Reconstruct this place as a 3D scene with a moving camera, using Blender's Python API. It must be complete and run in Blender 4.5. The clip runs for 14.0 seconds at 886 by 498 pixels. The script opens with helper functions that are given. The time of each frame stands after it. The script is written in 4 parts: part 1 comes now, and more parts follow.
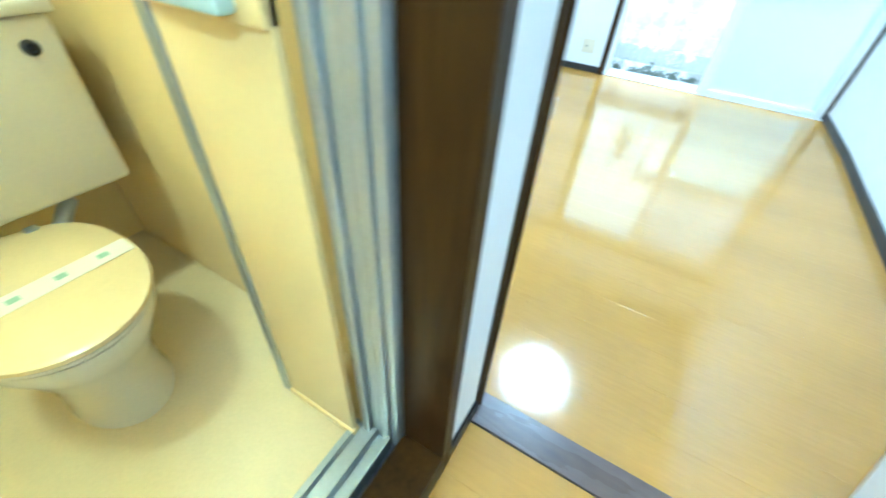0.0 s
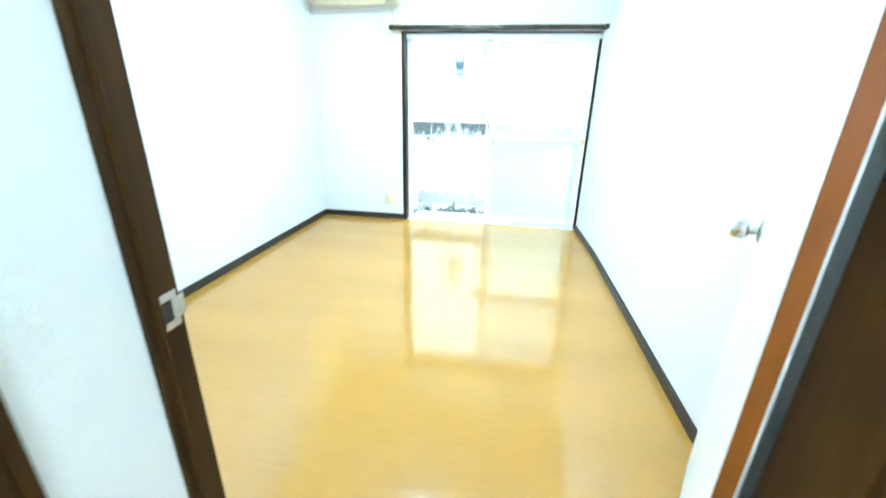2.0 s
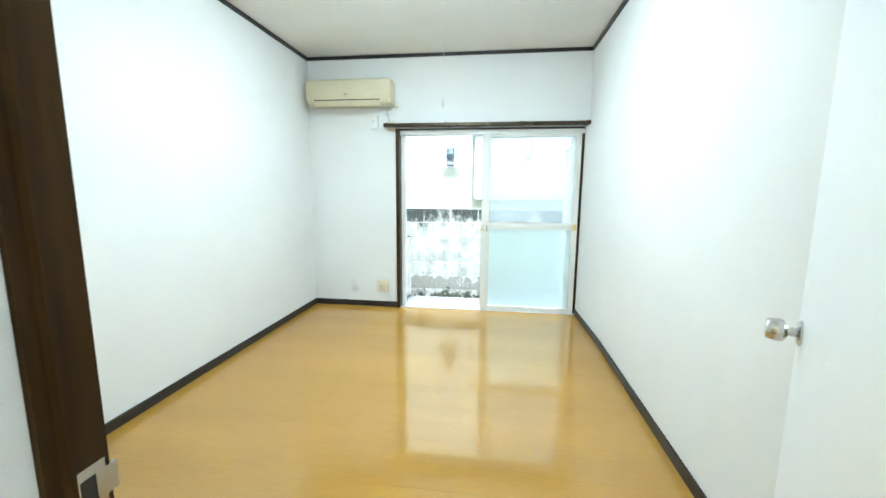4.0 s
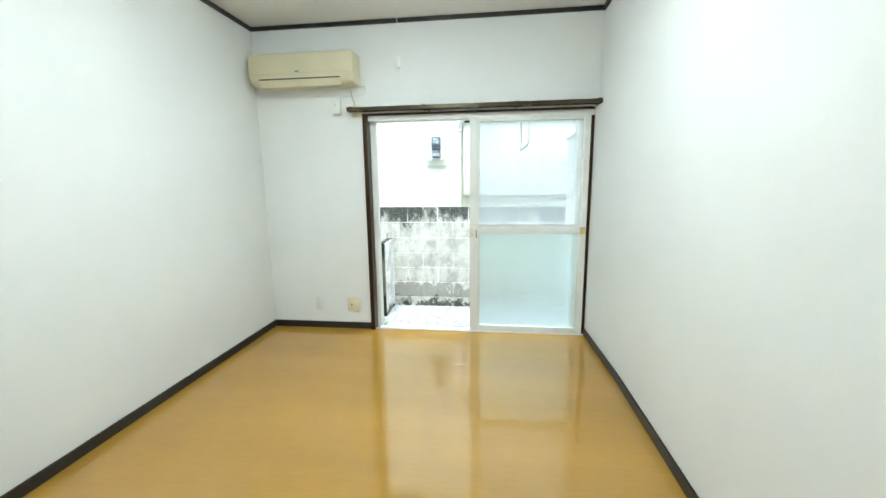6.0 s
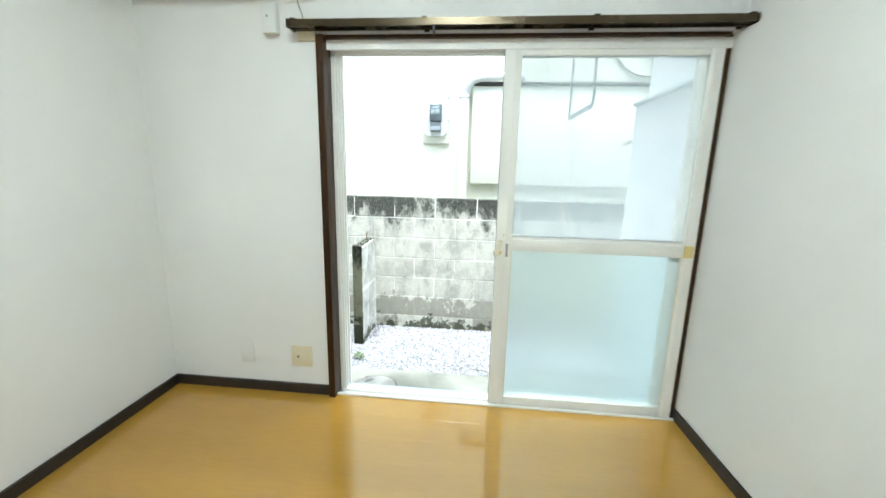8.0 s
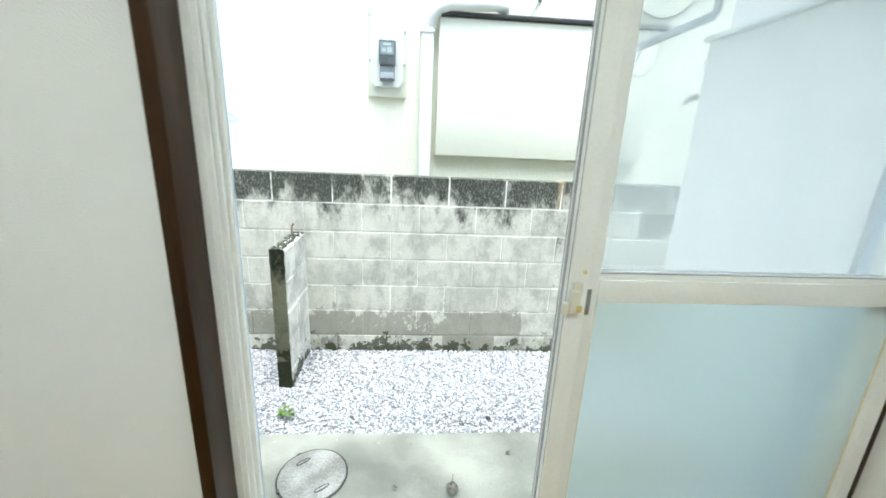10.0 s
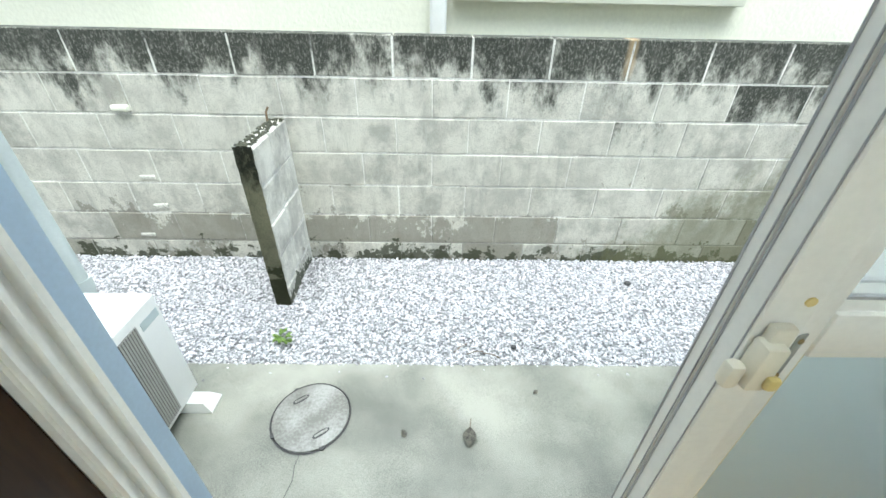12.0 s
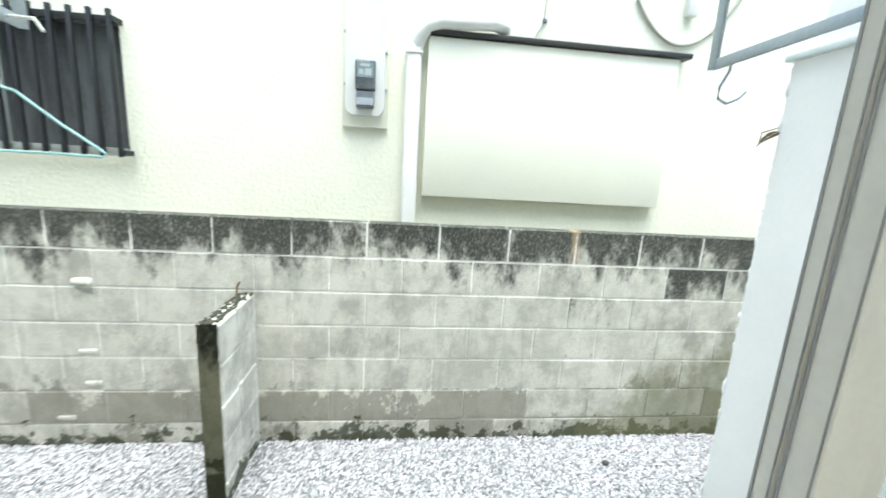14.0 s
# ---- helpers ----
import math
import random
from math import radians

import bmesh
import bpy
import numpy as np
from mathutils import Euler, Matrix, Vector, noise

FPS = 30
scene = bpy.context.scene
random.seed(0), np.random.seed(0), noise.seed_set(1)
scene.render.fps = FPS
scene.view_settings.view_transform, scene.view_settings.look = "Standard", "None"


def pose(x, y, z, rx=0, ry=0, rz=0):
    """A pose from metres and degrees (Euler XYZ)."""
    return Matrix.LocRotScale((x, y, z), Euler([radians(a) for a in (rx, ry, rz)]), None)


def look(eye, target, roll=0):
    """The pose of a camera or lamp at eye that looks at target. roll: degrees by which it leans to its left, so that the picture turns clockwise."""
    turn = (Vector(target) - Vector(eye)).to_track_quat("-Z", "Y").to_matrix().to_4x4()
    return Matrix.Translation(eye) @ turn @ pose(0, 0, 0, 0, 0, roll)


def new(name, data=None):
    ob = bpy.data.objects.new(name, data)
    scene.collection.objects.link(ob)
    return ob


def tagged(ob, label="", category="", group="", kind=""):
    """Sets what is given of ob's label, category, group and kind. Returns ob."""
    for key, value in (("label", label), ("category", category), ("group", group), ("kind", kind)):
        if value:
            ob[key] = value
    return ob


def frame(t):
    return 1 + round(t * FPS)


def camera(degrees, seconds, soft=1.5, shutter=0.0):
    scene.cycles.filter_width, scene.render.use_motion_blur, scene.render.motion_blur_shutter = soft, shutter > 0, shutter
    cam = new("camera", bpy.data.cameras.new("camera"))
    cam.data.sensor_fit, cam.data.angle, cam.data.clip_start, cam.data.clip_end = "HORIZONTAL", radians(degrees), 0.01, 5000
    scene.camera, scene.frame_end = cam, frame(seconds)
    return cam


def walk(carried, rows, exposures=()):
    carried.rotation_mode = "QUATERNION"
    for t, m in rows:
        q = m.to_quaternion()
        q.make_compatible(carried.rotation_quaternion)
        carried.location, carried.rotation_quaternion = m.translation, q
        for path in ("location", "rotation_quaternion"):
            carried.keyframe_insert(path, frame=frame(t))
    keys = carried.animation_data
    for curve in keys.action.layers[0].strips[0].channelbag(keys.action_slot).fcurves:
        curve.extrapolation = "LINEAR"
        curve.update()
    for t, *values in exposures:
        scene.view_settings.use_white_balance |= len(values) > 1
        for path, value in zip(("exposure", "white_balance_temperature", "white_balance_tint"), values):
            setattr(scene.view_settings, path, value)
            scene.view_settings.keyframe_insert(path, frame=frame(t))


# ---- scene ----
cam = camera(96.6, 14.0, shutter=0.5)
PATH = [
    (0, (1.587, -4.1, 1.095), (0.865, -2.769, -0.211), 4.1),
    (0.5, (1.753, -4.087, 1.119), (1.257, -2.585, -0.105), 4.5),
    (1, (1.873, -4.086, 1.136), (1.574, -2.424, 0.066), 5.1),
    (1.5, (1.894, -4.044, 1.138), (1.64, -2.247, 0.297), 3.2),
    (2, (1.897, -3.94, 1.157), (1.617, -2.084, 0.467), 1.4),
    (2.2, (1.873, -3.899, 1.165), (1.608, -2.001, 0.592), 1.1),
    (2.5, (1.874, -3.867, 1.159), (1.613, -1.936, 0.707), 0.1),
    (3, (1.873, -3.842, 1.176), (1.583, -1.88, 0.918), -0.2),
    (3.5, (1.86, -3.842, 1.182), (1.601, -1.873, 0.949), -0.1),
    (3.7, (1.85, -3.842, 1.183), (1.599, -1.875, 0.921), 0.3),
    (5.8, (1.915, -3.24, 1.242), (1.577, -1.3, 0.89), 0.5),
    (6, (1.881, -3.132, 1.239), (1.641, -1.176, 0.901), -0.7),
    (6.5, (1.837, -2.841, 1.247), (1.59, -0.886, 0.908), -0.1),
    (7, (1.781, -2.527, 1.235), (1.445, -0.581, 0.92), 0.3),
    (7.5, (1.712, -2.195, 1.241), (1.506, -0.233, 0.915), 0.6),
    (8, (1.638, -1.849, 1.202), (1.452, 0.101, 0.798), 1.3),
    (8.2, (1.609, -1.732, 1.21), (1.397, 0.219, 0.827), 1.7),
    (10.3, (1.355, -0.682, 1.158), (1.527, 1.208, 0.527), 2.6),
    (10.5, (1.355, -0.609, 1.151), (1.517, 1.244, 0.418), 2.3),
    (11, (1.366, -0.433, 1.148), (1.445, 1.367, 0.279), 2.7),
    (11.5, (1.394, -0.308, 1.123), (1.442, 1.393, 0.072), 1.9),
    (12, (1.423, -0.24, 1.117), (1.458, 1.422, 0.005), 1.3),
    (12.5, (1.43, -0.241, 1.099), (1.491, 1.426, -0.004), 0.8),
    (13, (1.429, -0.253, 1.138), (1.503, 1.523, 0.222), 1.3),
    (13.5, (1.413, -0.268, 1.179), (1.449, 1.657, 0.636), 2.1),
    (14, (1.366, -0.229, 1.211), (1.592, 1.720, 0.824), 3.4),
]
EXPOSURES = [(0.0, 2.75, 4130, -6), (1.0, 2.75, 4230, -4), (2.0, 2.9, 4600, -6), (2.5, 2.7, 4850, -7), (3.2, 2.42, 4950, -4), (4.5, 1.97, 5450, -1), (6.0, 1.8, 5600, 0), (8.2, 1.72, 5700, 1), (10.3, 1.5, 5750, 1), (11.2, 1.46, 5750, 1), (12.0, 1.30, 5800, 1), (13.0, 1.32, 5850, 2), (14.0, 1.28, 5950, 2)]
walk(cam, [(t, look(eye, target, roll)) for t, eye, target, roll in PATH], EXPOSURES)

# ---- world and lights ----
world = bpy.data.worlds.new("overcast_sky")
scene.world = world
world.use_nodes = True
wn = world.node_tree.nodes
sky = wn.new("ShaderNodeTexSky")
sky.sky_type = "NISHITA"
sky.sun_disc = False
sky.sun_elevation = radians(79)
sky.sun_rotation = radians(165)
sky.air_density = 1.0
sky.dust_density = 4.0
wn["Background"].inputs["Strength"].default_value = 0.15
world.node_tree.links.new(sky.outputs["Color"], wn["Background"].inputs["Color"])

sun_data = bpy.data.lights.new("sun", "SUN")
sun_data.energy = 3.6
sun_data.angle = radians(60)
sun_data.color = (1.0, 0.97, 0.92)
sun = new("sun", sun_data)
sun.matrix_basis = look((0.9, 0.3, 8), (0.6, 1.4, 0))

# ---- materials ----


def material(name, base, rough=0.5, metal=0.0, vary=0.08, scale=6.0, bump=0.0, fine=120.0, spec=0.5, tint=None, stretch=(1, 1, 1), coat=0.0, piece=0.0, edge=0.2):
    """Principled surface with variation at two scales, fine relief and, for pieces, a shade of their own."""
    m = bpy.data.materials.new(name)
    m.use_nodes = True
    nt = m.node_tree
    n, l = nt.nodes, nt.links
    b = n["Principled BSDF"]
    geo = n.new("ShaderNodeNewGeometry")
    mp = n.new("ShaderNodeMapping")
    mp.inputs["Scale"].default_value = stretch
    l.new(geo.outputs["Position"], mp.inputs["Vector"])
    big = n.new("ShaderNodeTexNoise")
    big.inputs["Scale"].default_value = scale
    big.inputs["Detail"].default_value = 5
    small = n.new("ShaderNodeTexNoise")
    small.inputs["Scale"].default_value = fine
    small.inputs["Detail"].default_value = 3
    l.new(mp.outputs["Vector"], big.inputs["Vector"])
    l.new(mp.outputs["Vector"], small.inputs["Vector"])
    mixn = n.new("ShaderNodeMath")
    mixn.operation = "MULTIPLY_ADD"
    mixn.inputs[1].default_value = 0.65
    l.new(big.outputs["Fac"], mixn.inputs[0])
    half = n.new("ShaderNodeMath")
    half.operation = "MULTIPLY"
    half.inputs[1].default_value = 0.35
    l.new(small.outputs["Fac"], half.inputs[0])
    l.new(half.outputs[0], mixn.inputs[2])
    fac = mixn.outputs[0]
    if piece:
        info = n.new("ShaderNodeObjectInfo")
        add = n.new("ShaderNodeMath")
        add.operation = "MULTIPLY_ADD"
        add.inputs[1].default_value = piece
        l.new(info.outputs["Random"], add.inputs[0])
        l.new(fac, add.inputs[2])
        fac = add.outputs[0]
    ramp = n.new("ShaderNodeValToRGB")
    low = tint or [c * (1 - 2.2 * vary) for c in base]
    high = [min(1, c * (1 + 1.2 * vary)) for c in base]
    ramp.color_ramp.elements[0].position, ramp.color_ramp.elements[1].position = 0.5 - edge, 0.5 + edge + 0.8 * piece
    ramp.color_ramp.elements[0].color, ramp.color_ramp.elements[1].color = (*low, 1), (*high, 1)
    l.new(fac, ramp.inputs["Fac"])
    l.new(ramp.outputs["Color"], b.inputs["Base Color"])
    b.inputs["Roughness"].default_value = rough
    b.inputs["Metallic"].default_value = metal
    b.inputs["Specular IOR Level"].default_value = spec
    b.inputs["Coat Weight"].default_value = coat
    rr = n.new("ShaderNodeMapRange")
    rr.inputs["To Min"].default_value = max(0.02, rough - 0.06)
    rr.inputs["To Max"].default_value = min(1, rough + 0.06)
    l.new(big.outputs["Fac"], rr.inputs["Value"])
    l.new(rr.outputs["Result"], b.inputs["Roughness"])
    if bump:
        bp = n.new("ShaderNodeBump")
        bp.inputs["Strength"].default_value = bump
        bp.inputs["Distance"].default_value = 0.004
        l.new(small.outputs["Fac"], bp.inputs["Height"])
        l.new(bp.outputs["Normal"], b.inputs["Normal"])
    return m


def stained_block(name, base, top, foot):
    """Concrete block: pale grey, black mould creeping down from the coping and damp moss rising from the ground."""
    m = bpy.data.materials.new(name)
    m.use_nodes = True
    n, l = m.node_tree.nodes, m.node_tree.links
    b = n["Principled BSDF"]
    b.inputs["Roughness"].default_value = 0.9
    b.inputs["Specular IOR Level"].default_value = 0.2
    geo = n.new("ShaderNodeNewGeometry")
    sep = n.new("ShaderNodeSeparateXYZ")
    l.new(geo.outputs["Position"], sep.inputs[0])

    def noise_tex(scale, detail=6, stretch=(1, 1, 1), rough=0.6):
        mp = n.new("ShaderNodeMapping")
        mp.inputs["Scale"].default_value = stretch
        l.new(geo.outputs["Position"], mp.inputs["Vector"])
        t = n.new("ShaderNodeTexNoise")
        t.inputs["Scale"].default_value = scale
        t.inputs["Detail"].default_value = detail
        t.inputs["Roughness"].default_value = rough
        l.new(mp.outputs["Vector"], t.inputs["Vector"])
        return t.outputs["Fac"]

    def math_node(op, a, c, d=None):
        t = n.new("ShaderNodeMath")
        t.operation = op
        for i, v in enumerate((a, c, d)):
            if v is None:
                continue
            if isinstance(v, (int, float)):
                t.inputs[i].default_value = v
            else:
                l.new(v, t.inputs[i])
        return t.outputs[0]

    def ramp(v, p0, p1):
        t = n.new("ShaderNodeMapRange")
        t.interpolation_type = "SMOOTHSTEP"
        l.new(v, t.inputs["Value"])
        t.inputs["From Min"].default_value = p0
        t.inputs["From Max"].default_value = p1
        return t.outputs["Result"]

    def mix(f, a, c):
        t = n.new("ShaderNodeMix")
        t.data_type = "RGBA"
        l.new(f, t.inputs["Factor"])
        for s, v in ((6, a), (7, c)):
            if isinstance(v, tuple):
                t.inputs[s].default_value = (*v, 1)
            else:
                l.new(v, t.inputs[s])
        return t.outputs[2]

    blotch = noise_tex(6.5, 9, (1, 1, 0.8), 0.7)
    grain = noise_tex(170, 3)
    streak = noise_tex(7, 9, (1, 1, 0.5), 0.72)
    info = n.new("ShaderNodeObjectInfo")
    body = mix(ramp(blotch, 0.36, 0.62), tuple(c * 0.66 for c in base), tuple(min(1, c * 1.14) for c in base))
    body = mix(math_node("MULTIPLY", ramp(info.outputs["Random"], 0.0, 1.0), 0.4), body, tuple(c * 1.18 for c in base))
    body = mix(math_node("MULTIPLY", ramp(grain, 0.5, 0.64), 0.55), body, tuple(c * 0.5 for c in base))
    # mould: strongest on the coping course, running down in streaks
    height = math_node("SUBTRACT", sep.outputs["Z"], top)
    reach = math_node("MULTIPLY_ADD", streak, 2.2, -0.58)
    reach = math_node("MULTIPLY_ADD", ramp(info.outputs["Random"], 0.86, 0.90), 0.35, reach)
    mould = ramp(math_node("MULTIPLY_ADD", height, 1.9, reach), -0.06, 0.36)
    speck = math_node("MULTIPLY_ADD", ramp(noise_tex(85, 7, (1, 1, 0.6), 0.75), 0.34, 0.52), 0.38, 0.62)
    mould = math_node("MULTIPLY", mould, speck)
    body = mix(math_node("MULTIPLY", mould, 0.93), body, (0.022, 0.026, 0.02))
    # thin grime runs on the face
    runs = ramp(noise_tex(16, 7, (1, 1, 0.16), 0.7), 0.52, 0.70)
    body = mix(math_node("MULTIPLY", runs, 0.36), body, tuple(c * 0.38 for c in base))
    # damp and moss near the ground
    rise = math_node("SUBTRACT", foot, sep.outputs["Z"])
    own = math_node("MULTIPLY_ADD", ramp(info.outputs["Random"], 0.62, 0.72), 0.40, -0.16)
    damp = ramp(math_node("ADD", math_node("ADD", rise, own), math_node("MULTIPLY_ADD", noise_tex(7, 8, (1, 1, 0.75), 0.75), 1.5, -0.62)), -0.02, 0.03)
    body = mix(math_node("MULTIPLY", damp, 0.62), body, (0.165, 0.15, 0.115))
    moss = ramp(math_node("ADD", rise, math_node("MULTIPLY_ADD", noise_tex(10, 8, (1, 1, 1), 0.7), 0.80, -0.40)), -0.06, -0.03)
    body = mix(math_node("MULTIPLY", moss, 0.85), body, (0.035, 0.042, 0.02))
    # algae at the damp east end, and one rust run on the coping
    east = math_node("MULTIPLY_ADD", sep.outputs["X"], 0.55, math_node("MULTIPLY_ADD", sep.outputs["Z"], -0.8, math_node("MULTIPLY", noise_tex(6, 8, (1, 1, 0.6), 0.72), 1.3)))
    body = mix(math_node("MULTIPLY", ramp(east, 2.16, 2.50), 0.6), body, (0.13, 0.135, 0.065))
    aside = math_node("ABSOLUTE", math_node("SUBTRACT", math_node("MULTIPLY_ADD", streak, 0.05, sep.outputs["X"]), 2.415), 0.0)
    rust = math_node("MULTIPLY", math_node("SUBTRACT", 1.0, ramp(aside, 0.008, 0.035)), ramp(height, -0.22, -0.12))
    body = mix(math_node("MULTIPLY", rust, 0.65), body, (0.42, 0.31, 0.18))
    l.new(body, b.inputs["Base Color"])
    bp = n.new("ShaderNodeBump")
    bp.inputs["Strength"].default_value = 0.7
    bp.inputs["Distance"].default_value = 0.004
    l.new(math_node("ADD", grain, blotch), bp.inputs["Height"])
    l.new(bp.outputs["Normal"], b.inputs["Normal"])
    return m


def glass(name, rough, colour=(1, 1, 1)):
    m = bpy.data.materials.new(name)
    m.use_nodes = True
    b = m.node_tree.nodes["Principled BSDF"]
    b.inputs["Base Color"].default_value = (*colour, 1)
    b.inputs["Transmission Weight"].default_value = 1.0
    b.inputs["Roughness"].default_value = rough
    b.inputs["IOR"].default_value = 1.45
    return m


def hazy_glass(name, film):
    """Clear pane under a thin film of dust that scatters daylight."""
    m = glass(name, 0.0)
    n, l = m.node_tree.nodes, m.node_tree.links
    dust = n.new("ShaderNodeBsdfTranslucent")
    dust.inputs["Color"].default_value = (0.86, 0.93, 0.94, 1)
    patch = n.new("ShaderNodeTexNoise")
    patch.inputs["Scale"].default_value = 3.0
    geo = n.new("ShaderNodeNewGeometry")
    l.new(geo.outputs["Position"], patch.inputs["Vector"])
    amount = n.new("ShaderNodeMapRange")
    amount.inputs["To Min"].default_value = film * 0.75
    amount.inputs["To Max"].default_value = film * 1.25
    l.new(patch.outputs["Fac"], amount.inputs["Value"])
    mix = n.new("ShaderNodeMixShader")
    l.new(amount.outputs["Result"], mix.inputs["Fac"])
    l.new(n["Principled BSDF"].outputs["BSDF"], mix.inputs[1])
    l.new(dust.outputs["BSDF"], mix.inputs[2])
    l.new(mix.outputs["Shader"], n["Material Output"].inputs["Surface"])
    return m


def glow(name, colour, strength):
    m = bpy.data.materials.new(name)
    m.use_nodes = True
    b = m.node_tree.nodes["Principled BSDF"]
    b.inputs["Base Color"].default_value = (0.9, 0.9, 0.9, 1)
    b.inputs["Emission Color"].default_value = (*colour, 1)
    b.inputs["Emission Strength"].default_value = strength
    return m


M_LAMP = glow("lamp_diffuser", (0.955, 0.98, 0.945), 19.5)
M_BATH_LAMP = glow("bath_lamp_globe", (1.0, 0.95, 0.62), 27.0)
M_HALL_FILL = glow("hall_fill_globe", (0.97, 0.98, 0.95), 36.0)
M_PAPER = material("white_wallpaper", (0.80, 0.80, 0.78), 0.75, vary=0.02, scale=2.0, bump=0.25, fine=260, spec=0.3)
M_CEILING = material("ceiling_paper", (0.80, 0.79, 0.75), 0.85, vary=0.025, scale=2.0, bump=0.2, fine=200, spec=0.2)
M_FLOOR = material("laminate_plank", (0.44, 0.243, 0.037), 0.10, vary=0.07, scale=3.0, bump=0.012, fine=90, stretch=(0.12, 1, 1), piece=0.03, spec=1.0)
M_FLOOR_BED = material("plank_groove", (0.40, 0.21, 0.034), 0.3, vary=0.1)
M_DARKWOOD = material("dark_stained_wood", (0.048, 0.0235, 0.004), 0.45, spec=0.12, vary=0.3, scale=9, bump=0.06, fine=70, stretch=(1, 1, 0.1))
M_TRIM = material("black_brown_trim", (0.022, 0.018, 0.016), 0.42, vary=0.2, scale=12)
M_JAMB = material("brown_window_wood", (0.046, 0.020, 0.005), 0.42, spec=0.2, vary=0.3, scale=8, bump=0.08, fine=80, stretch=(1, 1, 0.1))
M_SILL = material("worn_threshold", (0.125, 0.085, 0.065), 0.28, vary=0.22, scale=9, bump=0.05, fine=60, stretch=(0.25, 1, 1))
M_EDGE = material("orange_door_edge", (0.20, 0.058, 0.003), 0.35, vary=0.22, scale=10, bump=0.05, fine=70, stretch=(1, 1, 0.12))
M_DOOR = material("white_door_skin", (0.80, 0.81, 0.81), 0.38, vary=0.015, scale=3)
M_STEEL = material("brushed_steel", (0.62, 0.62, 0.60), 0.25, 1.0, vary=0.06, scale=20)
M_BRASS = material("aged_brass", (0.42, 0.33, 0.17), 0.35, 1.0, vary=0.2, scale=30)
M_ALU = material("cream_white_aluminium", (0.81, 0.805, 0.765), 0.38, vary=0.04, scale=5)
M_ALU_OUT = material("anodised_outer_frame", (0.43, 0.55, 0.70), 0.4, vary=0.06, scale=5)
M_GREY_ALU = material("grey_aluminium", (0.38, 0.40, 0.38), 0.35, 0.7, vary=0.08, scale=6)
M_BATH_ALU = material("pale_bath_aluminium", (0.50, 0.52, 0.49), 0.32, 0.6, vary=0.06, scale=6)
M_RUBBER = material("dark_gasket", (0.05, 0.05, 0.05), 0.6, vary=0.1)
M_GLASS = hazy_glass("dusty_clear_glass", 0.19)
M_FROST = glass("frosted_glass", 0.31, (0.88, 0.955, 0.955))
M_RAIL = material("bronze_curtain_rail", (0.085, 0.066, 0.038), 0.26, 0.7, vary=0.12, scale=10)
M_AC = material("aged_cream_plastic", (0.66, 0.60, 0.41), 0.42, vary=0.04, scale=4)
M_AC_DARK = material("louvre_gap", (0.10, 0.08, 0.05), 0.6, vary=0.1)
M_SWITCH = material("white_plastic", (0.76, 0.77, 0.75), 0.4, vary=0.02)
M_LOCK = material("pale_lock_plastic", (0.72, 0.68, 0.56), 0.4, vary=0.04)
M_SEAL = material("grey_edge_seal", (0.34, 0.345, 0.35), 0.5, vary=0.08)
M_IVORY = material("ivory_plastic", (0.72, 0.66, 0.48), 0.4, vary=0.04)
M_YELLOW = material("yellowed_plastic", (0.66, 0.54, 0.22), 0.4, vary=0.08)
M_DARK = material("black_plastic", (0.02, 0.02, 0.02), 0.4, vary=0.15)
M_BATH = material("cream_bath_panel", (0.78, 0.60, 0.225), 0.32, vary=0.03, scale=3)
M_BATH_FLOOR = material("bath_floor_pan", (0.68, 0.55, 0.26), 0.3, vary=0.05, scale=5)
M_TOILET = material("ivory_ceramic", (0.72, 0.65, 0.43), 0.12, vary=0.03, scale=4)
M_LID = material("cream_lid_plastic", (0.76, 0.60, 0.27), 0.22, vary=0.03, scale=4)
M_BAND = material("paper_band", (0.82, 0.76, 0.58), 0.7, vary=0.03)
M_GREEN = material("green_print", (0.38, 0.52, 0.32), 0.7, vary=0.05)
M_MINT = material("pale_mint_plastic", (0.55, 0.70, 0.62), 0.4, vary=0.05)
M_CABINET = material("cream_cabinet_front", (0.70, 0.64, 0.48), 0.4, vary=0.04)
M_STOVE = material("black_enamel", (0.015, 0.015, 0.016), 0.2, vary=0.2)
M_STOVE_TOP = material("dark_steel_plate", (0.045, 0.045, 0.047), 0.35, 0.5, vary=0.15, scale=9)
M_HOSE = material("orange_gas_hose", (0.60, 0.12, 0.04), 0.5, vary=0.1)
M_SHIELD = material("dark_kitchen_panel", (0.016, 0.012, 0.010), 0.5, vary=0.3, spec=0.12)
M_STUCCO = material("cream_stucco", (0.84, 0.84, 0.70), 0.85, vary=0.05, scale=1.6, bump=0.9, fine=42, spec=0.2)
M_STUCCO_SMOOTH = material("smooth_cream_render", (0.84, 0.84, 0.71), 0.8, vary=0.03, scale=1.5, bump=0.12, fine=80, spec=0.2)
M_OUTWALL = material("own_outer_wall", (0.66, 0.67, 0.64), 0.85, vary=0.06, scale=2, bump=0.5, fine=60)
M_WING = material("white_outer_board", (0.86, 0.86, 0.85), 0.7, vary=0.02, scale=3, bump=0.15, fine=60)
M_PIPE = material("white_pvc", (0.74, 0.75, 0.71), 0.4, vary=0.03)
M_PIPE_GREY = material("pale_grey_pvc", (0.60, 0.66, 0.66), 0.4, vary=0.05)
M_BLOCK = stained_block("weathered_concrete_block", (0.55, 0.54, 0.475), 0.915, -0.41)
M_MORTAR = stained_block("pale_mortar", (0.72, 0.715, 0.665), 1.10, -0.46)
M_FIN = stained_block("fin_block", (0.64, 0.635, 0.575), 0.86, -0.40)
